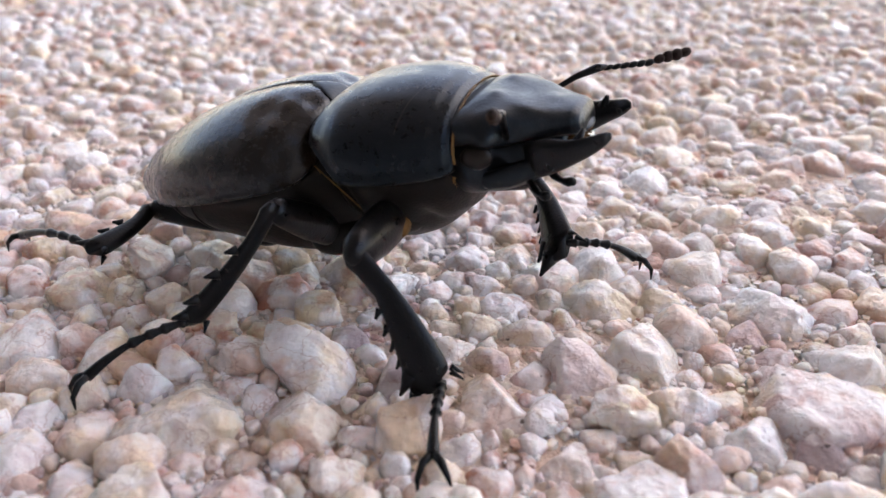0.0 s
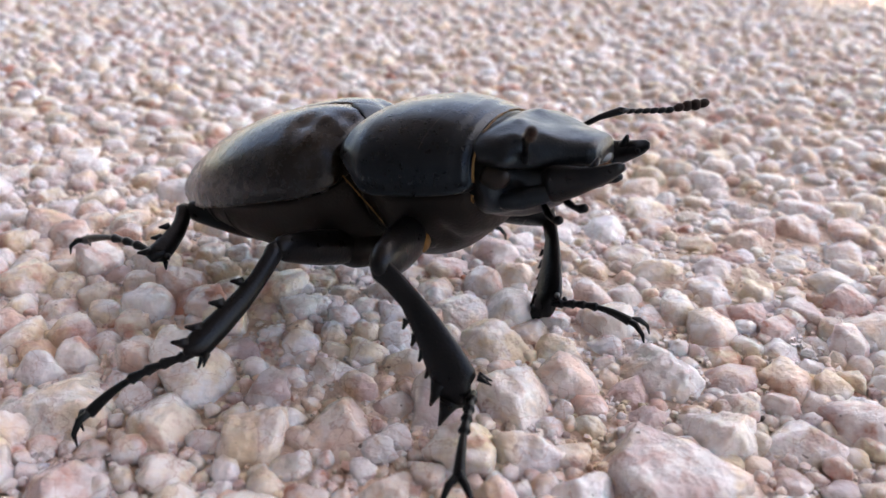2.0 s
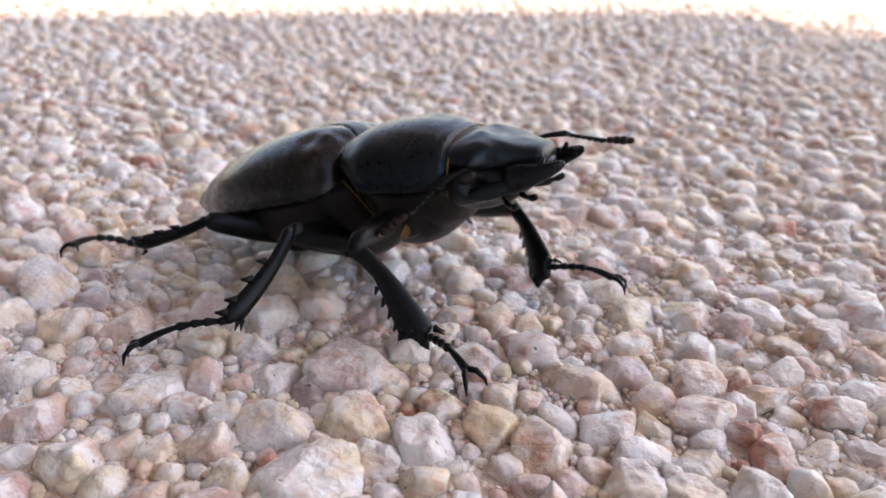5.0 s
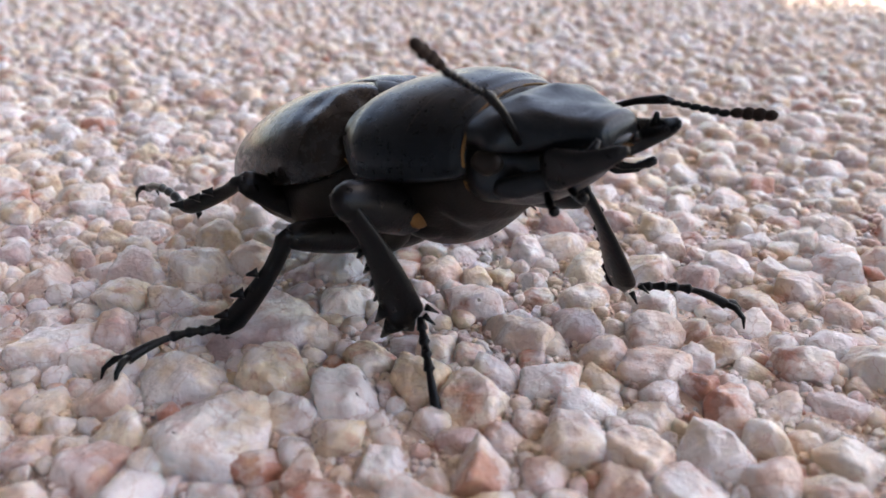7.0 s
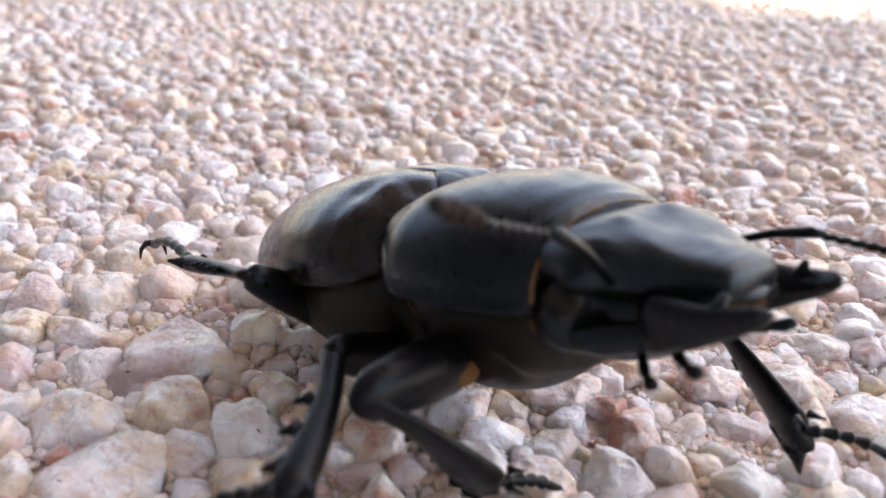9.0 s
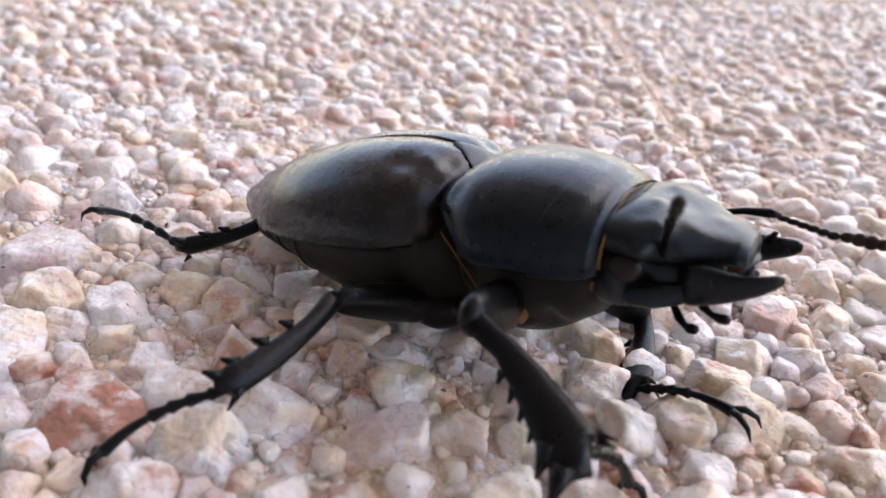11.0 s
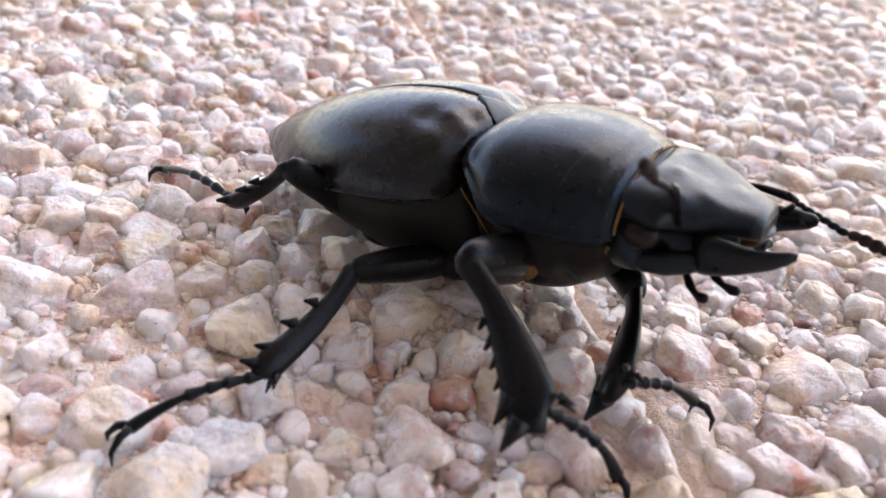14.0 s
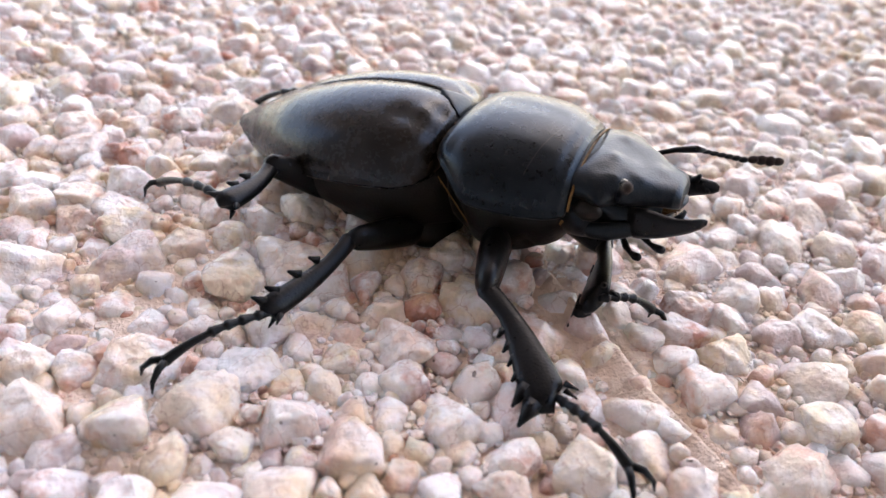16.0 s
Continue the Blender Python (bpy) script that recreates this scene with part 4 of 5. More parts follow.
def motions():
    body, limbs, feelers = [], [[[], [], []] for _ in range(6)], [[], []]

    def at(t, p, *more):
        body.append((t, pose(p[0], p[1], p[2], 0, 0, p[3]) @ pose(0, 0, 0, 0, -p[4], 0) @ pose(0, 0, 0, p[5], 0, 0)))
        for i in range(6):
            k, a, f = (Vector(q) for q in more[i])
            s = -1 if i < 3 else 1
            out = Vector((-0.85, 0.45 * s, -0.15)) if i % 3 == 0 else Vector((-0.5, s, 0.3))
            if i == 3 and t >= 14:
                out = Vector((-0.6, 0.2, -0.75))
            limbs[i][0].append((t, bone(HIPS[i], k, (0, 0, 1))))
            limbs[i][1].append((t, bone(k, a, out)))
            limbs[i][2].append((t, bone(a, f, (0, 0, 1))))
        for i, s in ((0, 1), (1, -1)):
            feelers[i].append((t, bone(ANTENNA_BASE[s], more[6 + i], (0.1, 0, 1))))

    at(0, (-0.00541, 0.04613, 0.01029, -23.6, 11.4, 1.3),
       ((0.49, -1.097, -0.382), (0.881, -1.152, -1.137), (1.056, -1.689, -1.216)),
       ((-0.073, -0.969, -0.169), (-0.53, -1.36, -0.684), (-0.939, -1.916, -0.82)),
       ((-1.552, -0.508, -0.364), (-1.529, -1.044, -0.409), (-2.68, -0.855, -0.464)),
       ((0.772, 0.925, -0.791), (1.204, 0.252, -1.003), (1.655, 0.609, -1.383)),
       ((-0.311, 1.044, -0.336), (0.227, 1.061, -0.92), (0.548, 1.595, -1.2)),
       ((-1.03, 1.017, -0.418), (-1.54, 0.789, -0.387), (-2.045, 1.158, -0.667)),
       (1.988, 0.816, 0.104), (1.443, -1.17, 0.398))
    at(0.5, (-0.00251, 0.04666, 0.01056, -22.6, 15.7, 0.7),
       ((0.368, -1.106, -0.408), (0.497, -1.232, -1.217), (0.637, -1.825, -1.257)),
       ((-0.012, -0.971, -0.208), (-0.167, -1.378, -0.864), (-0.387, -2.066, -0.967)),
       ((-1.39, -0.755, -0.274), (-1.87, -1.106, -0.227), (-3.014, -0.96, -0.217)),
       ((0.833, 0.935, -0.68), (1.437, 0.428, -0.939), (1.869, 0.777, -1.248)),
       ((-0.351, 0.995, -0.207), (0.023, 0.916, -0.902), (0.234, 1.432, -1.182)),
       ((-1.202, 0.916, -0.321), (-1.705, 0.717, -0.178), (-2.319, 1.036, -0.458)),
       (1.989, 0.833, -0.017), (1.442, -1.114, 0.489))
    at(1, (-0.00102, 0.04767, 0.01036, -21.5, 9.5, -4.5),
       ((0.376, -1.104, -0.392), (0.66, -1.317, -1.158), (0.639, -1.896, -1.311)),
       ((-0.115, -1.036, -0.326), (-0.185, -1.444, -1.004), (-0.349, -2.112, -1.163)),
       ((-1.489, -0.636, -0.331), (-1.946, -0.716, -0.671), (-3.105, -0.556, -0.54)),
       ((0.795, 0.939, -0.693), (1.257, 0.466, -1.217), (1.86, 0.496, -1.329)),
       ((-0.514, 0.928, -0.173), (0.064, 0.906, -0.716), (0.287, 1.365, -0.996)),
       ((-1.215, 0.923, -0.375), (-1.716, 0.684, -0.306), (-2.336, 0.98, -0.586)),
       (2.086, 0.57, -0.101), (1.518, -1.141, 0.394))
    at(1.5, (0.00229, 0.04626, 0.01123, -20.5, 11.5, -0.5),
       ((0.495, -1.096, -0.364), (0.977, -1.143, -1.064), (1.163, -1.606, -1.401)),
       ((-0.197, -1.053, -0.369), (-0.58, -1.528, -0.881), (-0.782, -2.184, -1.009)),
       ((-1.564, -0.487, -0.348), (-1.502, -0.983, -0.53), (-2.678, -0.802, -0.572)),
       ((0.671, 0.936, -0.83), (0.943, 0.233, -1.205), (1.427, 0.404, -1.444)),
       ((-0.292, 0.915, -0.056), (-0.165, 0.836, -0.836), (-0.11, 1.302, -1.116)),
       ((-0.745, 1.056, -0.435), (-1.214, 0.774, -0.55), (-1.515, 1.148, -0.83)),
       (1.86, 1.01, 0.022), (1.518, -1.159, 0.36))
    at(2, (0.00211, 0.04721, 0.01066, -19.2, 10.8, -2.8),
       ((0.557, -1.093, -0.446), (1.054, -1.091, -1.161), (1.199, -1.587, -1.388)),
       ((-0.205, -1.058, -0.394), (-0.288, -1.755, -0.764), (-0.764, -2.198, -1.054)),
       ((-1.561, -0.515, -0.345), (-1.38, -0.975, -0.543), (-2.576, -0.828, -0.593)),
       ((0.735, 0.946, -0.768), (0.986, 0.293, -1.227), (1.518, 0.316, -1.361)),
       ((-0.409, 0.855, -0.013), (-0.107, 0.824, -0.746), (-0.007, 1.254, -1.026)),
       ((-0.683, 1.051, -0.441), (-1.16, 0.762, -0.483), (-1.419, 1.123, -0.763)),
       (1.953, 0.877, 0.099), (1.555, -1.148, 0.345))
    at(2.5, (0.00280, 0.04731, 0.01020, -19.3, 11.0, -3.0),
       ((0.467, -1.099, -0.553), (0.923, -1.042, -1.263), (1.202, -1.551, -1.349)),
       ((-0.269, -1.051, -0.405), (-0.246, -1.766, -0.723), (-0.831, -2.198, -0.986)),
       ((-1.566, -0.577, -0.367), (-1.398, -1.061, -0.484), (-2.627, -0.878, -0.509)),
       ((0.769, 0.927, -0.747), (1.127, 0.214, -1.02), (1.461, 0.293, -1.327)),
       ((-0.427, 0.781, 0.053), (-0.138, 0.813, -0.686), (-0.066, 1.221, -0.966)),
       ((-0.734, 1.057, -0.45), (-1.197, 0.745, -0.417), (-1.476, 1.088, -0.697)),
       (1.891, 0.956, 0.126), (1.504, -1.142, 0.403))
    at(3, (0.00736, 0.04652, 0.01013, -17.3, 12.9, -2.5),
       ((0.296, -1.078, -0.274), (0.42, -1.068, -1.089), (0.664, -1.628, -1.268)),
       ((-0.012, -0.998, -0.277), (-0.123, -1.295, -1), (-0.188, -2.003, -1.084)),
       ((-1.503, -0.675, -0.359), (-2.01, -0.986, -0.328), (-3.193, -0.851, -0.306)),
       ((0.88, 0.873, -0.7), (1.438, 0.374, -1.082), (1.782, 0.743, -1.421)),
       ((-0.311, 1.05, -0.361), (0.317, 1.092, -0.845), (0.672, 1.605, -1.125)),
       ((-0.998, 1.02, -0.382), (-1.466, 0.732, -0.274), (-1.919, 1.06, -0.554)),
       (1.802, 1.07, -0.009), (0.50, -0.92, -0.36))
    at(3.5, (0.01092, 0.04604, 0.01133, -7.9, 13.1, -5.7),
       ((0.436, -1.086, -0.295), (0.865, -0.922, -1.002), (1.076, -0.97, -1.578)),
       ((-0.259, -1.056, -0.399), (-0.661, -1.327, -1.042), (-0.818, -1.977, -1.17)),
       ((-1.484, -0.621, -0.314), (-2.005, -0.702, -0.547), (-3.141, -0.437, -0.45)),
       ((0.712, 0.932, -0.8), (0.993, 0.3, -1.289), (1.476, 0.498, -1.48)),
       ((-0.359, 1.026, -0.294), (0.19, 0.976, -0.865), (0.517, 1.502, -1.145)),
       ((-1.048, 1.004, -0.383), (-1.586, 0.914, -0.261), (-2.12, 1.363, -0.541)),
       (1.57, 1.226, 0.02), (0.50, -0.92, -0.36))
    at(4, (0.01442, 0.04468, 0.01008, -5.8, 8.8, -0.1),
       ((0.579, -1.08, -0.365), (1.185, -1.468, -0.793), (1.479, -1.212, -1.255)),
       ((-0.297, -1.041, -0.32), (-0.572, -1.757, -0.535), (-1.182, -1.936, -0.847)),
       ((-0.942, -0.968, -0.207), (-1.455, -0.999, -0.446), (-2.539, -0.733, -0.619)),
       ((0.711, 0.938, -0.833), (0.997, 0.164, -0.859), (1.471, 0.544, -1.222)),
       ((-0.444, 0.963, -0.189), (0.077, 0.953, -0.788), (0.314, 1.456, -1.068)),
       ((-1.174, 0.956, -0.422), (-1.731, 0.979, -0.374), (-2.363, 1.474, -0.654)),
       (1.567, 1.222, 0.074), (0.50, -0.92, -0.36))
    at(4.5, (0.01723, 0.04625, 0.00995, -8.6, 13.4, -1.5),
       ((0.34, -1.104, -0.488), (0.73, -0.941, -1.207), (1.176, -1.327, -1.335)),
       ((-0.189, -1.035, -0.304), (-0.376, -1.703, -0.68), (-1.034, -2.024, -0.83)),
       ((-1.228, -0.878, -0.253), (-1.674, -1.22, -0.278), (-2.755, -1.057, -0.4)),
       ((0.816, 0.987, -0.709), (1.351, 0.45, -0.937), (1.733, 1.06, -1.329)),
       ((-0.396, 0.779, 0.064), (-0.152, 0.862, -0.687), (-0.092, 1.3, -0.967)),
       ((-0.716, 1.057, -0.461), (-1.192, 0.779, -0.365), (-1.465, 1.141, -0.645)),
       (1.889, 0.978, 0.008), (0.50, -0.92, -0.36))
    at(5, (0.01697, 0.04726, 0.00932, -8.6, 11.4, -3.6),
       ((0.376, -1.106, -0.449), (0.806, -1.033, -1.15), (1.29, -1.377, -1.296)),
       ((-0.214, -1.052, -0.342), (-0.372, -1.686, -0.81), (-0.93, -2.106, -0.898)),
       ((-1.128, -0.935, -0.272), (-1.568, -1.288, -0.372), (-2.67, -1.138, -0.477)),
       ((0.786, 0.944, -0.7), (1.269, 0.397, -1.117), (1.857, 0.485, -1.297)),
       ((-0.63, 0.725, -0.014), (-0.1, 0.835, -0.595), (-0.004, 1.233, -0.875)),
       ((-0.714, 1.058, -0.472), (-1.146, 0.734, -0.326), (-1.388, 1.065, -0.606)),
       (1.996, 0.815, -0.098), (0.50, -0.92, -0.36))
    at(5.2, (0.01700, 0.04743, 0.00907, -9.6, 12.1, -2.5),
       ((0.348, -1.104, -0.475), (0.805, -1.008, -1.145), (1.301, -1.353, -1.265)),
       ((-0.222, -1.051, -0.346), (-0.316, -1.732, -0.753), (-0.892, -2.156, -0.833)),
       ((-1.117, -0.944, -0.274), (-1.562, -1.285, -0.328), (-2.662, -1.195, -0.408)),
       ((0.757, 0.982, -0.682), (1.336, 0.445, -0.939), (1.784, 0.83, -1.261)),
       ((-0.627, 0.7, 0.008), (-0.115, 0.815, -0.588), (-0.03, 1.201, -0.868)),
       ((-0.756, 1.059, -0.456), (-1.159, 0.703, -0.301), (-1.408, 1.012, -0.581)),
       (2.036, 0.611, -0.083), (0.50, -0.92, -0.36))
    at(5.6, (0.01934, 0.04549, 0.00945, -13.3, 12.1, -1.4),
       ((0.411, -1.107, -0.398), (0.823, -0.915, -1.101), (1.312, -1.245, -1.294)),
       ((-0.229, -1.06, -0.36), (-0.251, -1.791, -0.667), (-0.935, -2.042, -0.756)),
       ((-0.957, -0.984, -0.223), (-1.432, -1.257, -0.337), (-2.519, -1.074, -0.381)),
       ((0.8, 0.955, -0.674), (1.328, 0.342, -0.89), (1.521, 0.869, -1.156)),
       ((-0.555, 0.794, -0.026), (-0.17, 1.063, -0.667), (0.166, 1.562, -1.086)),
       ((-0.772, 1.055, -0.433), (-1.257, 0.819, -0.285), (-1.939, 1.529, -0.784)),
       (2.03, 0.632, -0.09), (1.52, -1.12, 0.406))
    at(6, (0.02169, 0.04355, 0.00983, -17.0, 12.0, -0.4),
       ((0.372, -1.097, -0.323), (0.691, -0.844, -1.054), (1.099, -1.271, -1.245)),
       ((-0.131, -1.06, -0.374), (0.015, -1.771, -0.697), (-0.595, -2.147, -0.849)),
       ((-0.889, -0.985, -0.188), (-1.407, -1.192, -0.233), (-2.479, -0.925, -0.263)),
       ((0.861, 0.914, -0.659), (1.43, 0.389, -0.978), (1.704, 0.857, -1.279)),
       ((-0.569, 0.848, -0.105), (-0.245, 1.168, -0.755), (-0.097, 1.854, -0.968)),
       ((-0.688, 1.044, -0.412), (-1.19, 0.8, -0.367), (-1.576, 1.657, -0.946)),
       (2.024, 0.653, -0.097), (1.447, -1.104, 0.468))
    at(6.4, (0.02403, 0.04161, 0.01021, -20.7, 12.0, 0.8),
       ((0.558, -1.064, -0.255), (0.835, -0.751, -0.98), (1.297, -1.002, -1.311)),
       ((-0.219, -1.075, -0.377), (-0.744, -1.447, -0.842), (-1.06, -2.105, -0.774)),
       ((-0.659, -0.966, -0.153), (-1.139, -1.156, -0.368), (-2.209, -0.88, -0.365)),
       ((0.788, 0.948, -0.709), (1.137, 0.253, -1.017), (1.282, 0.808, -1.254)),
       ((-0.347, 0.954, -0.149), (-0.08, 1.32, -0.801), (0.367, 1.794, -1.137)),
       ((-0.85, 1.042, -0.394), (-1.37, 0.842, -0.34), (-2.185, 1.491, -0.706)),
       (2.018, 0.674, -0.104), (1.374, -1.088, 0.53))
    at(6.8, (0.02637, 0.03967, 0.01059, -24.4, 12.0, 1.9),
       ((0.458, -1.057, -0.189), (0.58, -0.77, -0.966), (0.845, -1.043, -1.456)),
       ((-0.071, -1.064, -0.393), (-0.559, -1.308, -0.97), (-0.513, -2.037, -0.898)),
       ((-0.669, -0.96, -0.129), (-1.189, -1.078, -0.295), (-2.271, -0.859, -0.317)),
       ((1.133, 0.284, -0.476), (1.172, 0.685, -1.211), (1.668, 0.969, -1.453)),
       ((-0.453, 0.964, -0.239), (-0.254, 1.297, -0.933), (-0.102, 1.966, -1.189)),
       ((-0.713, 1.036, -0.379), (-1.224, 0.814, -0.425), (-1.69, 1.699, -0.892)),
       (2.011, 0.695, -0.111), (1.301, -1.073, 0.592))
    at(7.3, (0.02930, 0.03725, 0.01107, -29.1, 11.9, 3.3),
       ((0.566, -1.012, -0.123), (0.593, -0.683, -0.906), (0.865, -0.884, -1.448)),
       ((-0.051, -1.081, -0.391), (-0.571, -1.382, -0.925), (-0.61, -2.109, -0.888)),
       ((-0.507, -0.904, -0.111), (-1.015, -0.999, -0.329), (-2.105, -0.786, -0.331)),
       ((1.077, 0.172, -0.455), (1.035, 0.48, -1.228), (1.515, 0.855, -1.5)),
       ((-0.335, 1.009, -0.325), (-0.146, 1.396, -0.992), (0.043, 2.005, -1.236)),
       ((-0.816, 1.033, -0.363), (-1.339, 0.856, -0.453), (-1.706, 1.235, -0.632)),
       (2.003, 0.721, -0.119), (1.21, -1.053, 0.669))
    at(7.5, (0.03093, 0.03691, 0.01137, -27.9, 12.2, -0.1),
       ((0.627, -1.048, -0.271), (0.659, -0.64, -1.003), (1.008, -0.945, -1.463)),
       ((-0.117, -1.104, -0.46), (-0.675, -1.398, -0.954), (-0.875, -2.087, -0.984)),
       ((-0.567, -0.891, -0.138), (-0.925, -0.916, -0.516), (-2.124, -0.743, -0.622)),
       ((0.39, 1.014, -0.753), (0.344, 1.317, -1.557), (0.995, 1.026, -1.497)),
       ((-0.411, 0.964, -0.233), (-0.231, 1.379, -0.885), (-0.083, 2.006, -1.115)),
       ((-0.888, 1.026, -0.359), (-1.424, 0.868, -0.372), (-1.826, 1.266, -0.545)),
       (1.84, 1.026, -0.13), (1.345, -1.178, 0.434))
    at(8, (0.03401, 0.03248, 0.01036, -34.7, 14.9, -1.4),
       ((0.687, -1.049, -0.447), (0.786, -0.474, -1.041), (1.059, -0.202, -1.515)),
       ((0.039, -0.941, -0.209), (-0.363, -1.226, -0.804), (-0.711, -1.953, -0.936)),
       ((-0.583, -0.897, -0.106), (-1.142, -0.916, -0.206), (-2.275, -0.794, -0.288)),
       ((0.607, 1.137, -0.516), (1.259, 0.631, -0.598), (1.243, 1.25, -0.841)),
       ((-0.463, 0.999, -0.342), (-0.234, 1.543, -0.875), (0.295, 1.906, -1.111)),
       ((-0.862, 1.048, -0.447), (-1.343, 0.856, -0.237), (-1.674, 1.209, -0.44)),
       (1.809, 1.063, -0.035), (1.275, -1.244, 0.324))
    at(8.2, (0.03470, 0.03210, 0.01049, -36.6, 15.5, -1.4),
       ((0.669, -1.048, -0.486), (0.677, -0.46, -1.067), (0.935, -0.075, -1.5)),
       ((0.116, -0.976, -0.363), (-0.266, -1.16, -1.034), (-0.435, -1.885, -1.018)),
       ((-0.506, -0.874, -0.125), (-1.07, -0.977, -0.162), (-2.23, -0.886, -0.257)),
       ((0.607, 1.151, -0.548), (1.217, 0.842, -0.978), (1.492, 1.393, -1.404)),
       ((-0.471, 0.961, -0.242), (-0.305, 1.447, -0.848), (0.131, 1.915, -1.088)),
       ((-0.897, 1.027, -0.352), (-1.384, 0.798, -0.202), (-1.751, 1.122, -0.39)),
       (1.759, 1.106, -0.076), (1.203, -1.214, 0.404))
    at(8.6, (0.03660, 0.03145, 0.01013, -36.5, 14.6, -3.0),
       ((0.642, -1.07, -0.457), (0.721, -0.497, -1.061), (1.054, -0.149, -1.452)),
       ((0.08, -0.99, -0.36), (-0.331, -1.176, -1.013), (-0.609, -1.853, -0.97)),
       ((-0.538, -0.915, -0.126), (-1.088, -1.001, -0.186), (-2.181, -0.892, -0.294)),
       ((0.614, 1.073, -0.554), (1.276, 0.733, -0.935), (1.411, 1.261, -1.232)),
       ((-0.455, 0.983, -0.279), (-0.248, 1.528, -0.819), (0.332, 1.917, -1.043)),
       ((-0.918, 1.026, -0.357), (-1.387, 0.823, -0.131), (-2.18, 1.49, -0.512)),
       (1.996, 0.74, -0.011), (1.13, -1.21, 0.485))
    at(9, (0.03850, 0.03079, 0.00976, -36.4, 13.6, -4.5),
       ((0.526, -1.099, -0.424), (0.602, -0.492, -0.997), (0.599, 0.003, -1.372)),
       ((0.125, -0.965, -0.366), (0.663, -1.496, -0.607), (0.051, -1.718, -0.946)),
       ((-0.65, -0.949, -0.133), (-1.206, -1.017, -0.124), (-2.297, -0.868, -0.21)),
       ((0.673, 1.048, -0.577), (1.359, 0.772, -0.968), (1.707, 1.172, -1.29)),
       ((-0.524, 0.973, -0.324), (-0.288, 1.623, -0.715), (0.205, 2.138, -0.888)),
       ((-0.841, 1.038, -0.362), (-1.31, 0.822, -0.147), (-1.821, 1.602, -0.739)),
       (2.005, 0.712, -0.016), (1.178, -1.223, 0.45))
    at(9.4, (0.04039, 0.03014, 0.00939, -36.3, 12.7, -6.1),
       ((0.619, -1.075, -0.396), (1.435, -1.207, -0.53), (1.263, -0.756, -0.921)),
       ((-0.002, -1.016, -0.356), (0.451, -1.619, -0.605), (-0.239, -1.679, -0.85)),
       ((-0.587, -0.947, -0.161), (-1.129, -1.049, -0.256), (-2.217, -0.914, -0.39)),
       ((0.715, 1.03, -0.577), (1.268, 0.527, -0.954), (1.455, 1.08, -1.168)),
       ((-0.383, 1.03, -0.363), (0.397, 0.953, -0.488), (0.552, 1.606, -0.782)),
       ((-0.979, 1.019, -0.368), (-1.439, 0.834, -0.11), (-2.301, 1.43, -0.46)),
       (2.014, 0.683, -0.021), (1.226, -1.235, 0.416))
    at(9.8, (0.04228, 0.02949, 0.00902, -36.3, 11.8, -7.7),
       ((0.435, -1.103, -0.361), (1.234, -1.248, -0.565), (0.932, -0.818, -0.896)),
       ((0.119, -0.965, -0.369), (0.63, -1.519, -0.619), (0.046, -1.681, -1.033)),
       ((-0.758, -0.98, -0.171), (-1.308, -1.05, -0.242), (-2.396, -0.921, -0.377)),
       ((1.133, 0.33, -0.38), (1.411, 0.793, -1.02), (1.983, 0.947, -1.208)),
       ((-0.519, 1, -0.411), (0.273, 0.965, -0.424), (0.308, 1.631, -0.732)),
       ((-0.822, 1.045, -0.374), (-1.287, 0.883, -0.106), (-1.689, 1.654, -0.785)),
       (2.023, 0.655, -0.026), (1.274, -1.248, 0.381))
    at(10.3, (0.04465, 0.02867, 0.00856, -36.2, 10.6, -9.7),
       ((0.462, -1.069, -0.323), (1.213, -1.272, -0.554), (1.023, -0.781, -0.954)),
       ((0.072, -1.002, -0.363), (0.538, -1.597, -0.657), (-0.016, -1.608, -1.001)),
       ((-0.762, -0.979, -0.204), (-1.31, -1.075, -0.308), (-2.422, -0.942, -0.468)),
       ((1.175, 0.343, -0.404), (1.393, 0.765, -1.108), (1.969, 0.772, -1.115)),
       ((-0.442, 1.038, -0.466), (0.344, 0.991, -0.363), (0.561, 1.573, -0.648)),
       ((-0.88, 1.044, -0.381), (-1.33, 0.88, -0.091), (-1.584, 1.197, -0.378)),
       (2.035, 0.62, -0.032), (1.334, -1.264, 0.338))
    at(10.5, (0.04534, 0.02842, 0.00829, -35.9, 8.5, -10.5),
       ((0.471, -1.091, -0.321), (1.207, -1.395, -0.578), (1.017, -0.957, -0.944)),
       ((0.087, -0.985, -0.356), (0.455, -1.634, -0.649), (-0.102, -1.746, -1.029)),
       ((-0.803, -0.979, -0.186), (-1.33, -0.98, -0.381), (-2.43, -0.887, -0.546)),
       ((0.891, 0.926, -0.653), (1.429, 0.377, -1.002), (1.951, 0.662, -1.028)),
       ((-0.443, 1.039, -0.495), (0.321, 0.972, -0.285), (0.537, 1.55, -0.569)),
       ((-0.892, 1.041, -0.372), (-1.349, 0.875, -0.095), (-1.623, 1.189, -0.381)),
       (2.095, 0.533, -0.073), (1.366, -1.233, 0.308))
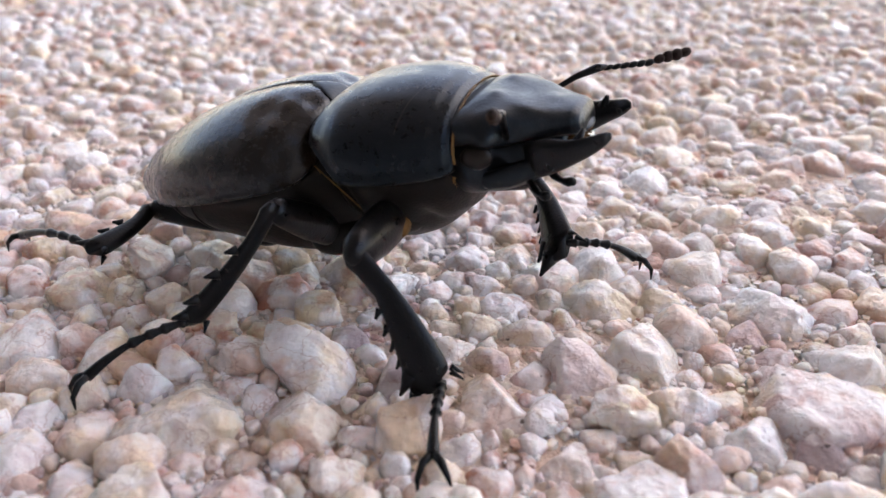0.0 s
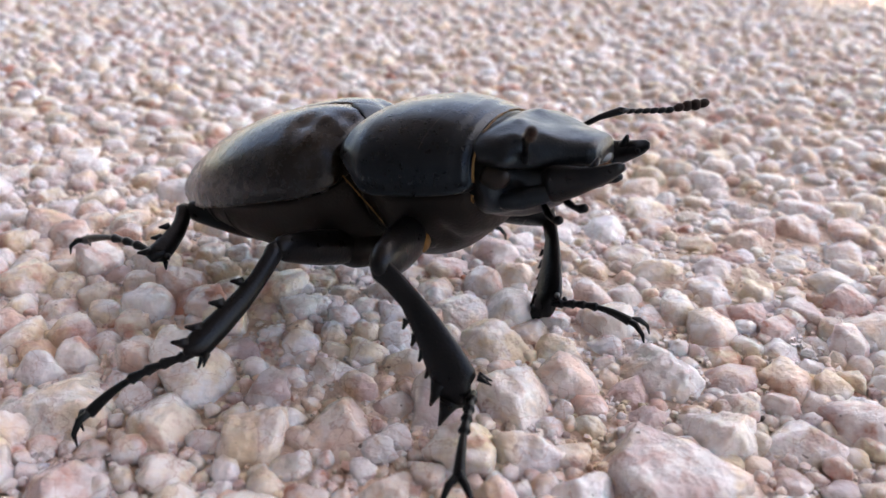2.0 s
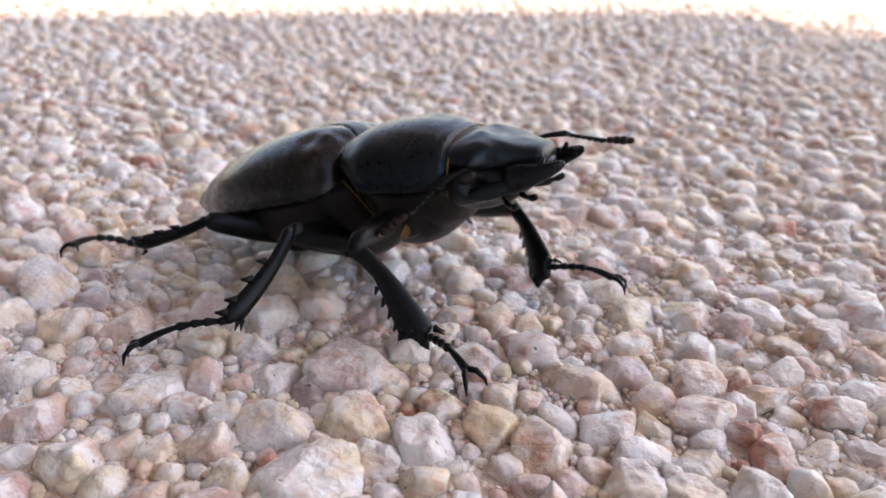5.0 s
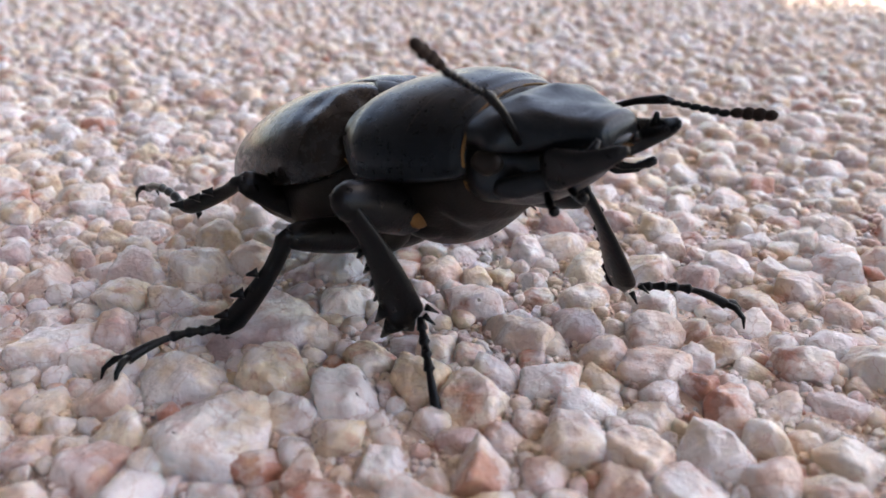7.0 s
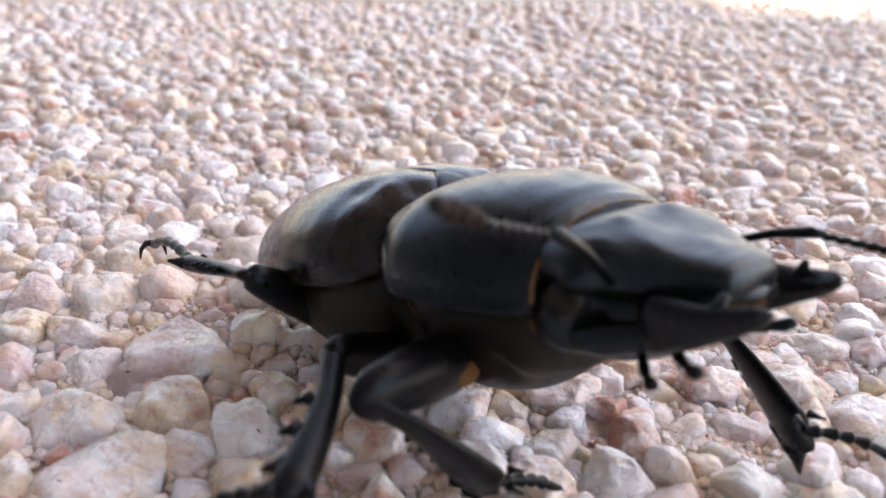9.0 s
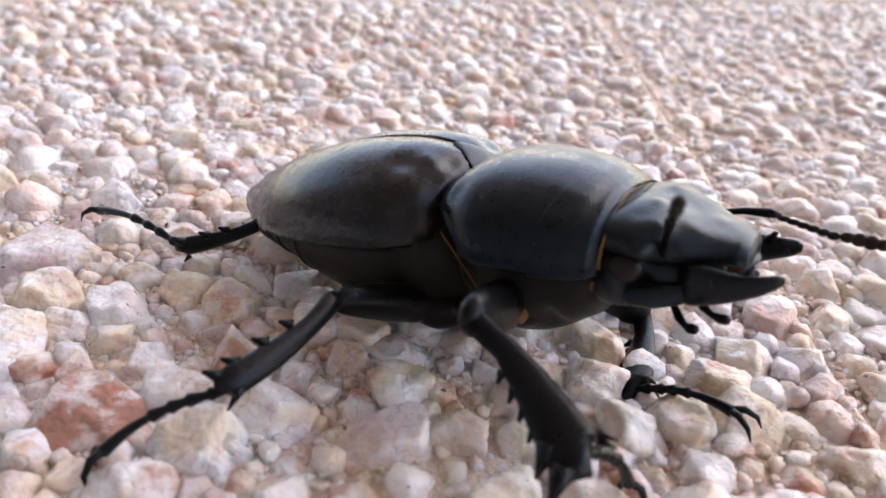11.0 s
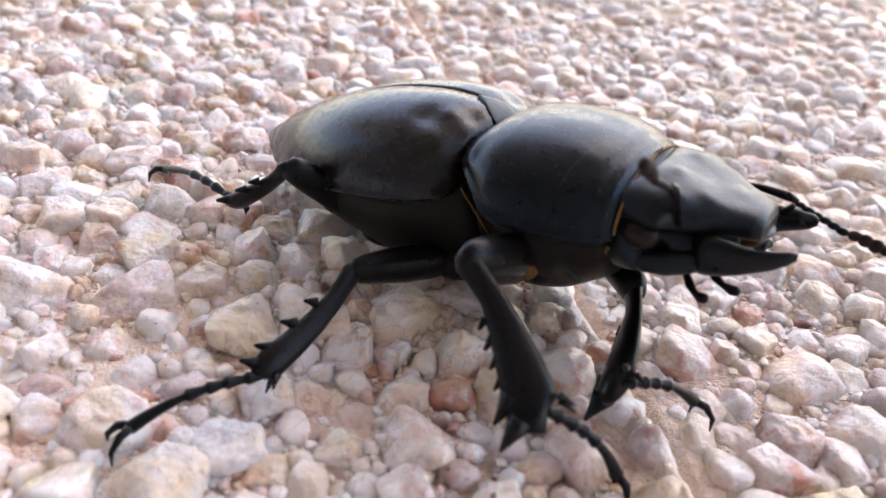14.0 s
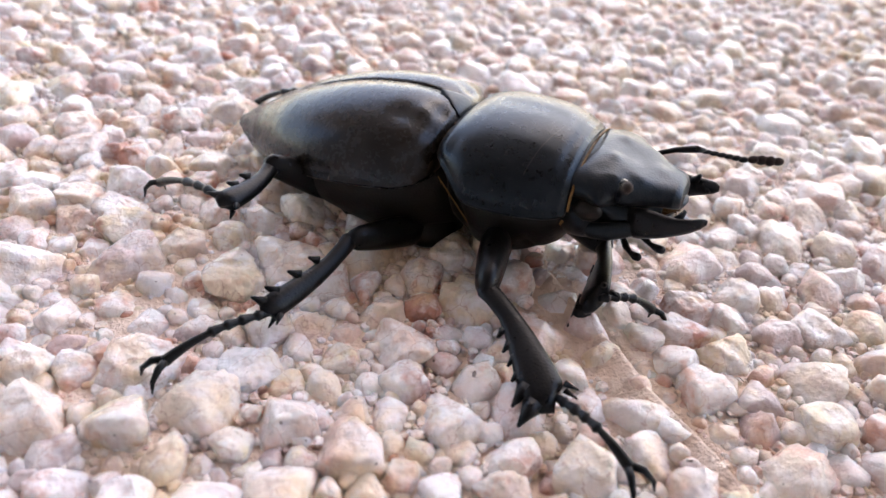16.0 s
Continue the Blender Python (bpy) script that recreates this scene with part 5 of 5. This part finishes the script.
    at(11, (0.05031, 0.02772, 0.00799, -29.1, 7.4, -4.5),
       ((0.479, -1.072, -0.256), (1.199, -1.323, -0.591), (1.272, -0.931, -1.048)),
       ((-0.375, -1.047, -0.385), (-0.367, -1.829, -0.542), (-0.819, -2.22, -0.882)),
       ((-1.542, -0.39, -0.345), (-1.938, -0.753, -0.497), (-3.051, -0.7, -0.458)),
       ((0.755, 0.803, -0.933), (1.006, 0.007, -1.026), (1.565, -0.063, -1.009)),
       ((-0.708, 0.895, -0.418), (0.085, 0.899, -0.46), (0.301, 1.31, -0.74)),
       ((-1.005, 1.012, -0.354), (-1.479, 0.771, -0.182), (-1.943, 1.125, -0.462)),
       (2.109, 0.373, 0.006), (1.4, -1.11, 0.515))
    at(11.5, (0.05042, 0.02743, 0.00751, -32.3, 7.5, -4.8),
       ((0.568, -1.112, -0.456), (1.315, -1.49, -0.672), (1.459, -1.187, -1.072)),
       ((-0.325, -1.061, -0.421), (-0.255, -1.853, -0.489), (-0.69, -2.229, -0.862)),
       ((-0.98, -0.85, -0.159), (-0.863, -1.335, -0.244), (-2.095, -1.072, -0.495)),
       ((0.971, 0.761, -0.739), (1.306, 0.022, -0.537), (1.619, 0.222, -1.029)),
       ((-0.743, 0.872, -0.544), (0.034, 0.925, -0.389), (0.212, 1.348, -0.669)),
       ((-1.068, 0.979, -0.312), (-1.523, 0.717, -0.12), (-2.019, 1.038, -0.4)),
       (2.101, 0.465, 0.056), (0.50, -0.92, -0.36))
    at(12, (0.05395, 0.02491, 0.00743, -38.4, 9.3, -6.1),
       ((0.366, -1.099, -0.374), (1.102, -1.426, -0.595), (1.305, -1.178, -1.097)),
       ((-0.087, -1.019, -0.304), (0.127, -1.729, -0.568), (-0.38, -2.165, -0.918)),
       ((-1.004, -0.961, -0.193), (-1.477, -1.223, -0.308), (-2.541, -1.246, -0.478)),
       ((1.107, 0.584, -0.643), (1.626, -0.046, -0.86), (1.861, 0.481, -1.013)),
       ((-0.426, 1.039, -0.424), (0.368, 1.075, -0.428), (0.748, 1.569, -0.708)),
       ((-0.819, 1.053, -0.412), (-1.182, 0.745, -0.118), (-1.451, 1.086, -0.398)),
       (2.105, 0.451, -0.086), (1.257, -1.251, 0.403))
    at(12.5, (0.05695, 0.02377, 0.00871, -37.6, 12.0, -0.6),
       ((0.312, -0.958, -0.048), (0.959, -1.396, -0.307), (0.874, -1.28, -0.917)),
       ((-0.387, -1.057, -0.515), (-0.374, -1.85, -0.578), (-0.772, -2.332, -0.748)),
       ((-0.902, -0.938, -0.087), (-1.376, -1.1, -0.298), (-2.413, -0.997, -0.376)),
       ((0.844, 0.739, -0.899), (1.141, 0.008, -1.201), (1.723, -0.183, -1.252)),
       ((-0.524, 0.963, -0.257), (0.169, 0.848, -0.625), (0.359, 1.316, -0.91)),
       ((-0.971, 1.015, -0.328), (-1.474, 0.783, -0.244), (-1.864, 1.003, -0.55)),
       (2.104, 0.466, 0.017), (1.331, -1.111, 0.539))
    at(13, (0.05890, 0.02114, 0.00795, -36.6, 9.4, -0.7),
       ((0.662, -1.049, -0.528), (1.371, -1.461, -0.611), (1.671, -1.153, -1.088)),
       ((-0.144, -0.974, -0.193), (-0.082, -1.739, -0.284), (-0.708, -2.036, -0.696)),
       ((-1.464, -0.607, -0.431), (-1.281, -1.119, -0.285), (-2.341, -0.959, -0.435)),
       ((1.015, 0.714, -0.826), (1.321, -0.028, -0.696), (1.641, 0.569, -1.024)),
       ((-0.722, 0.822, -0.238), (-0.003, 0.992, -0.529), (0.154, 1.474, -0.809)),
       ((-1.068, 0.986, -0.335), (-1.547, 0.75, -0.168), (-2.057, 1.091, -0.448)),
       (2.035, 0.73, 0.051), (0.50, -0.92, -0.36))
    at(13.5, (0.06215, 0.01884, 0.00781, -43.3, 14.7, -1.2),
       ((0.387, -1.091, -0.517), (1.142, -1.389, -0.656), (1.442, -1.165, -1.198)),
       ((-0.077, -1.032, -0.331), (0.233, -1.722, -0.572), (-0.263, -2.181, -0.783)),
       ((-1.189, -0.884, -0.208), (-1.56, -1.279, -0.092), (-2.654, -1.267, -0.139)),
       ((1.099, 0.618, -0.689), (1.561, -0.045, -0.912), (1.512, 0.372, -1.361)),
       ((-0.38, 1.039, -0.359), (0.346, 1.094, -0.677), (0.712, 1.599, -0.957)),
       ((-0.781, 1.058, -0.446), (-1.15, 0.776, -0.135), (-1.396, 1.138, -0.415)),
       (2.104, 0.48, -0.02), (1.242, -1.247, 0.415))
    at(14, (0.06801, 0.01611, 0.00774, -46.9, 6.1, -5.2),
       ((0.36, -1.065, -0.208), (1.02, -1.39, -0.621), (1.283, -1.143, -1.083)),
       ((-0.383, -1.047, -0.518), (-0.324, -1.803, -0.77), (-0.633, -2.379, -0.933)),
       ((-1.023, -0.88, -0.099), (-1.467, -0.904, -0.443), (-2.562, -0.704, -0.568)),
       ((0.909, -0.089, -0.606), (1.167, -0.882, -0.701), (1.45, -0.447, -1.008)),
       ((-0.615, 0.889, -0.862), (-0.019, 1.031, -0.358), (0.148, 1.476, -0.675)),
       ((-1.117, 0.984, -0.381), (-1.563, 0.69, -0.217), (-2.061, 0.872, -0.526)),
       (2.054, 0.375, -0.155), (1.183, -1.124, 0.548))
    at(14.5, (0.06786, 0.01264, 0.00624, -49.5, 1.8, -0.7),
       ((0.534, -1.063, -0.254), (1.197, -1.559, -0.323), (1.512, -1.235, -0.741)),
       ((-0.359, -1.017, -0.384), (-0.317, -1.803, -0.357), (-0.769, -2.325, -0.649)),
       ((-0.993, -0.899, -0.059), (-1.359, -0.798, -0.439), (-2.325, -0.8, -0.608)),
       ((1.019, 0.286, -0.789), (1.222, -0.455, -0.443), (1.407, -0.115, -0.871)),
       ((-0.225, 0.925, -1.021), (-0.2, 1.219, -0.284), (-0.104, 1.728, -0.649)),
       ((-1.206, 0.958, -0.457), (-1.645, 0.702, -0.224), (-2.235, 0.963, -0.534)),
       (2.107, 0.383, 0.045), (0.50, -0.92, -0.36))
    at(15, (0.06799, 0.01215, 0.00657, -49.9, 1.3, -1.5),
       ((0.564, -1.072, -0.303), (1.21, -1.597, -0.357), (1.509, -1.296, -0.789)),
       ((-0.344, -1.023, -0.411), (-0.326, -1.807, -0.393), (-0.804, -2.295, -0.721)),
       ((-1.005, -0.906, -0.079), (-1.366, -0.812, -0.468), (-2.334, -0.789, -0.671)),
       ((1.015, 0.275, -0.783), (1.198, -0.504, -0.52), (1.417, -0.077, -0.86)),
       ((-0.351, 1.073, -0.717), (0.349, 1.074, -0.343), (0.831, 1.415, -0.664)),
       ((-1.219, 0.952, -0.473), (-1.68, 0.714, -0.264), (-2.288, 0.981, -0.575)),
       (1.959, 0.883, -0.054), (0.50, -0.92, -0.36))
    at(15.5, (0.06835, 0.01299, 0.00654, -49.5, 1.2, -1.9),
       ((0.603, -1.09, -0.338), (1.26, -1.615, -0.527), (1.68, -1.524, -0.813)),
       ((-0.352, -1.026, -0.402), (-0.361, -1.813, -0.477), (-0.777, -2.351, -0.738)),
       ((-1.013, -0.918, -0.111), (-1.355, -0.836, -0.522), (-2.349, -0.817, -0.677)),
       ((1.049, 0.165, -0.663), (1.258, -0.644, -0.526), (1.438, -0.203, -0.84)),
       ((-0.343, 1.079, -0.686), (0.378, 1.054, -0.356), (0.9, 1.331, -0.659)),
       ((-1.203, 0.959, -0.462), (-1.659, 0.692, -0.281), (-2.269, 0.926, -0.586)),
       (1.988, 0.836, -0.001), (1.355, -1.056, 0.598))
    at(16, (0.06942, 0.01390, 0.00604, -49.0, 2.1, -2.3),
       ((0.6, -1.086, -0.456), (1.238, -1.6, -0.648), (1.699, -1.856, -0.735)),
       ((-0.395, -1.03, -0.447), (-0.479, -1.816, -0.563), (-0.762, -2.399, -0.671)),
       ((-1.155, -0.809, -0.184), (-1.115, -1.328, -0.223), (-2.236, -0.97, -0.583)),
       ((1.042, 0.121, -0.644), (1.219, -0.705, -0.562), (1.514, -0.322, -0.846)),
       ((-0.328, 1.083, -0.668), (0.39, 0.993, -0.341), (0.919, 1.177, -0.624)),
       ((-1.22, 0.939, -0.408), (-1.697, 0.698, -0.242), (-2.344, 0.81, -0.532)),
       (2.063, 0.64, 0.086), (1.327, -1.142, 0.498))
    walk(beetle, body)
    for i in range(6):
        for k in range(3):
            walk(LEGS[i][k], limbs[i][k])
    for i in range(2):
        walk(ANTENNAE[i], feelers[i])


motions()
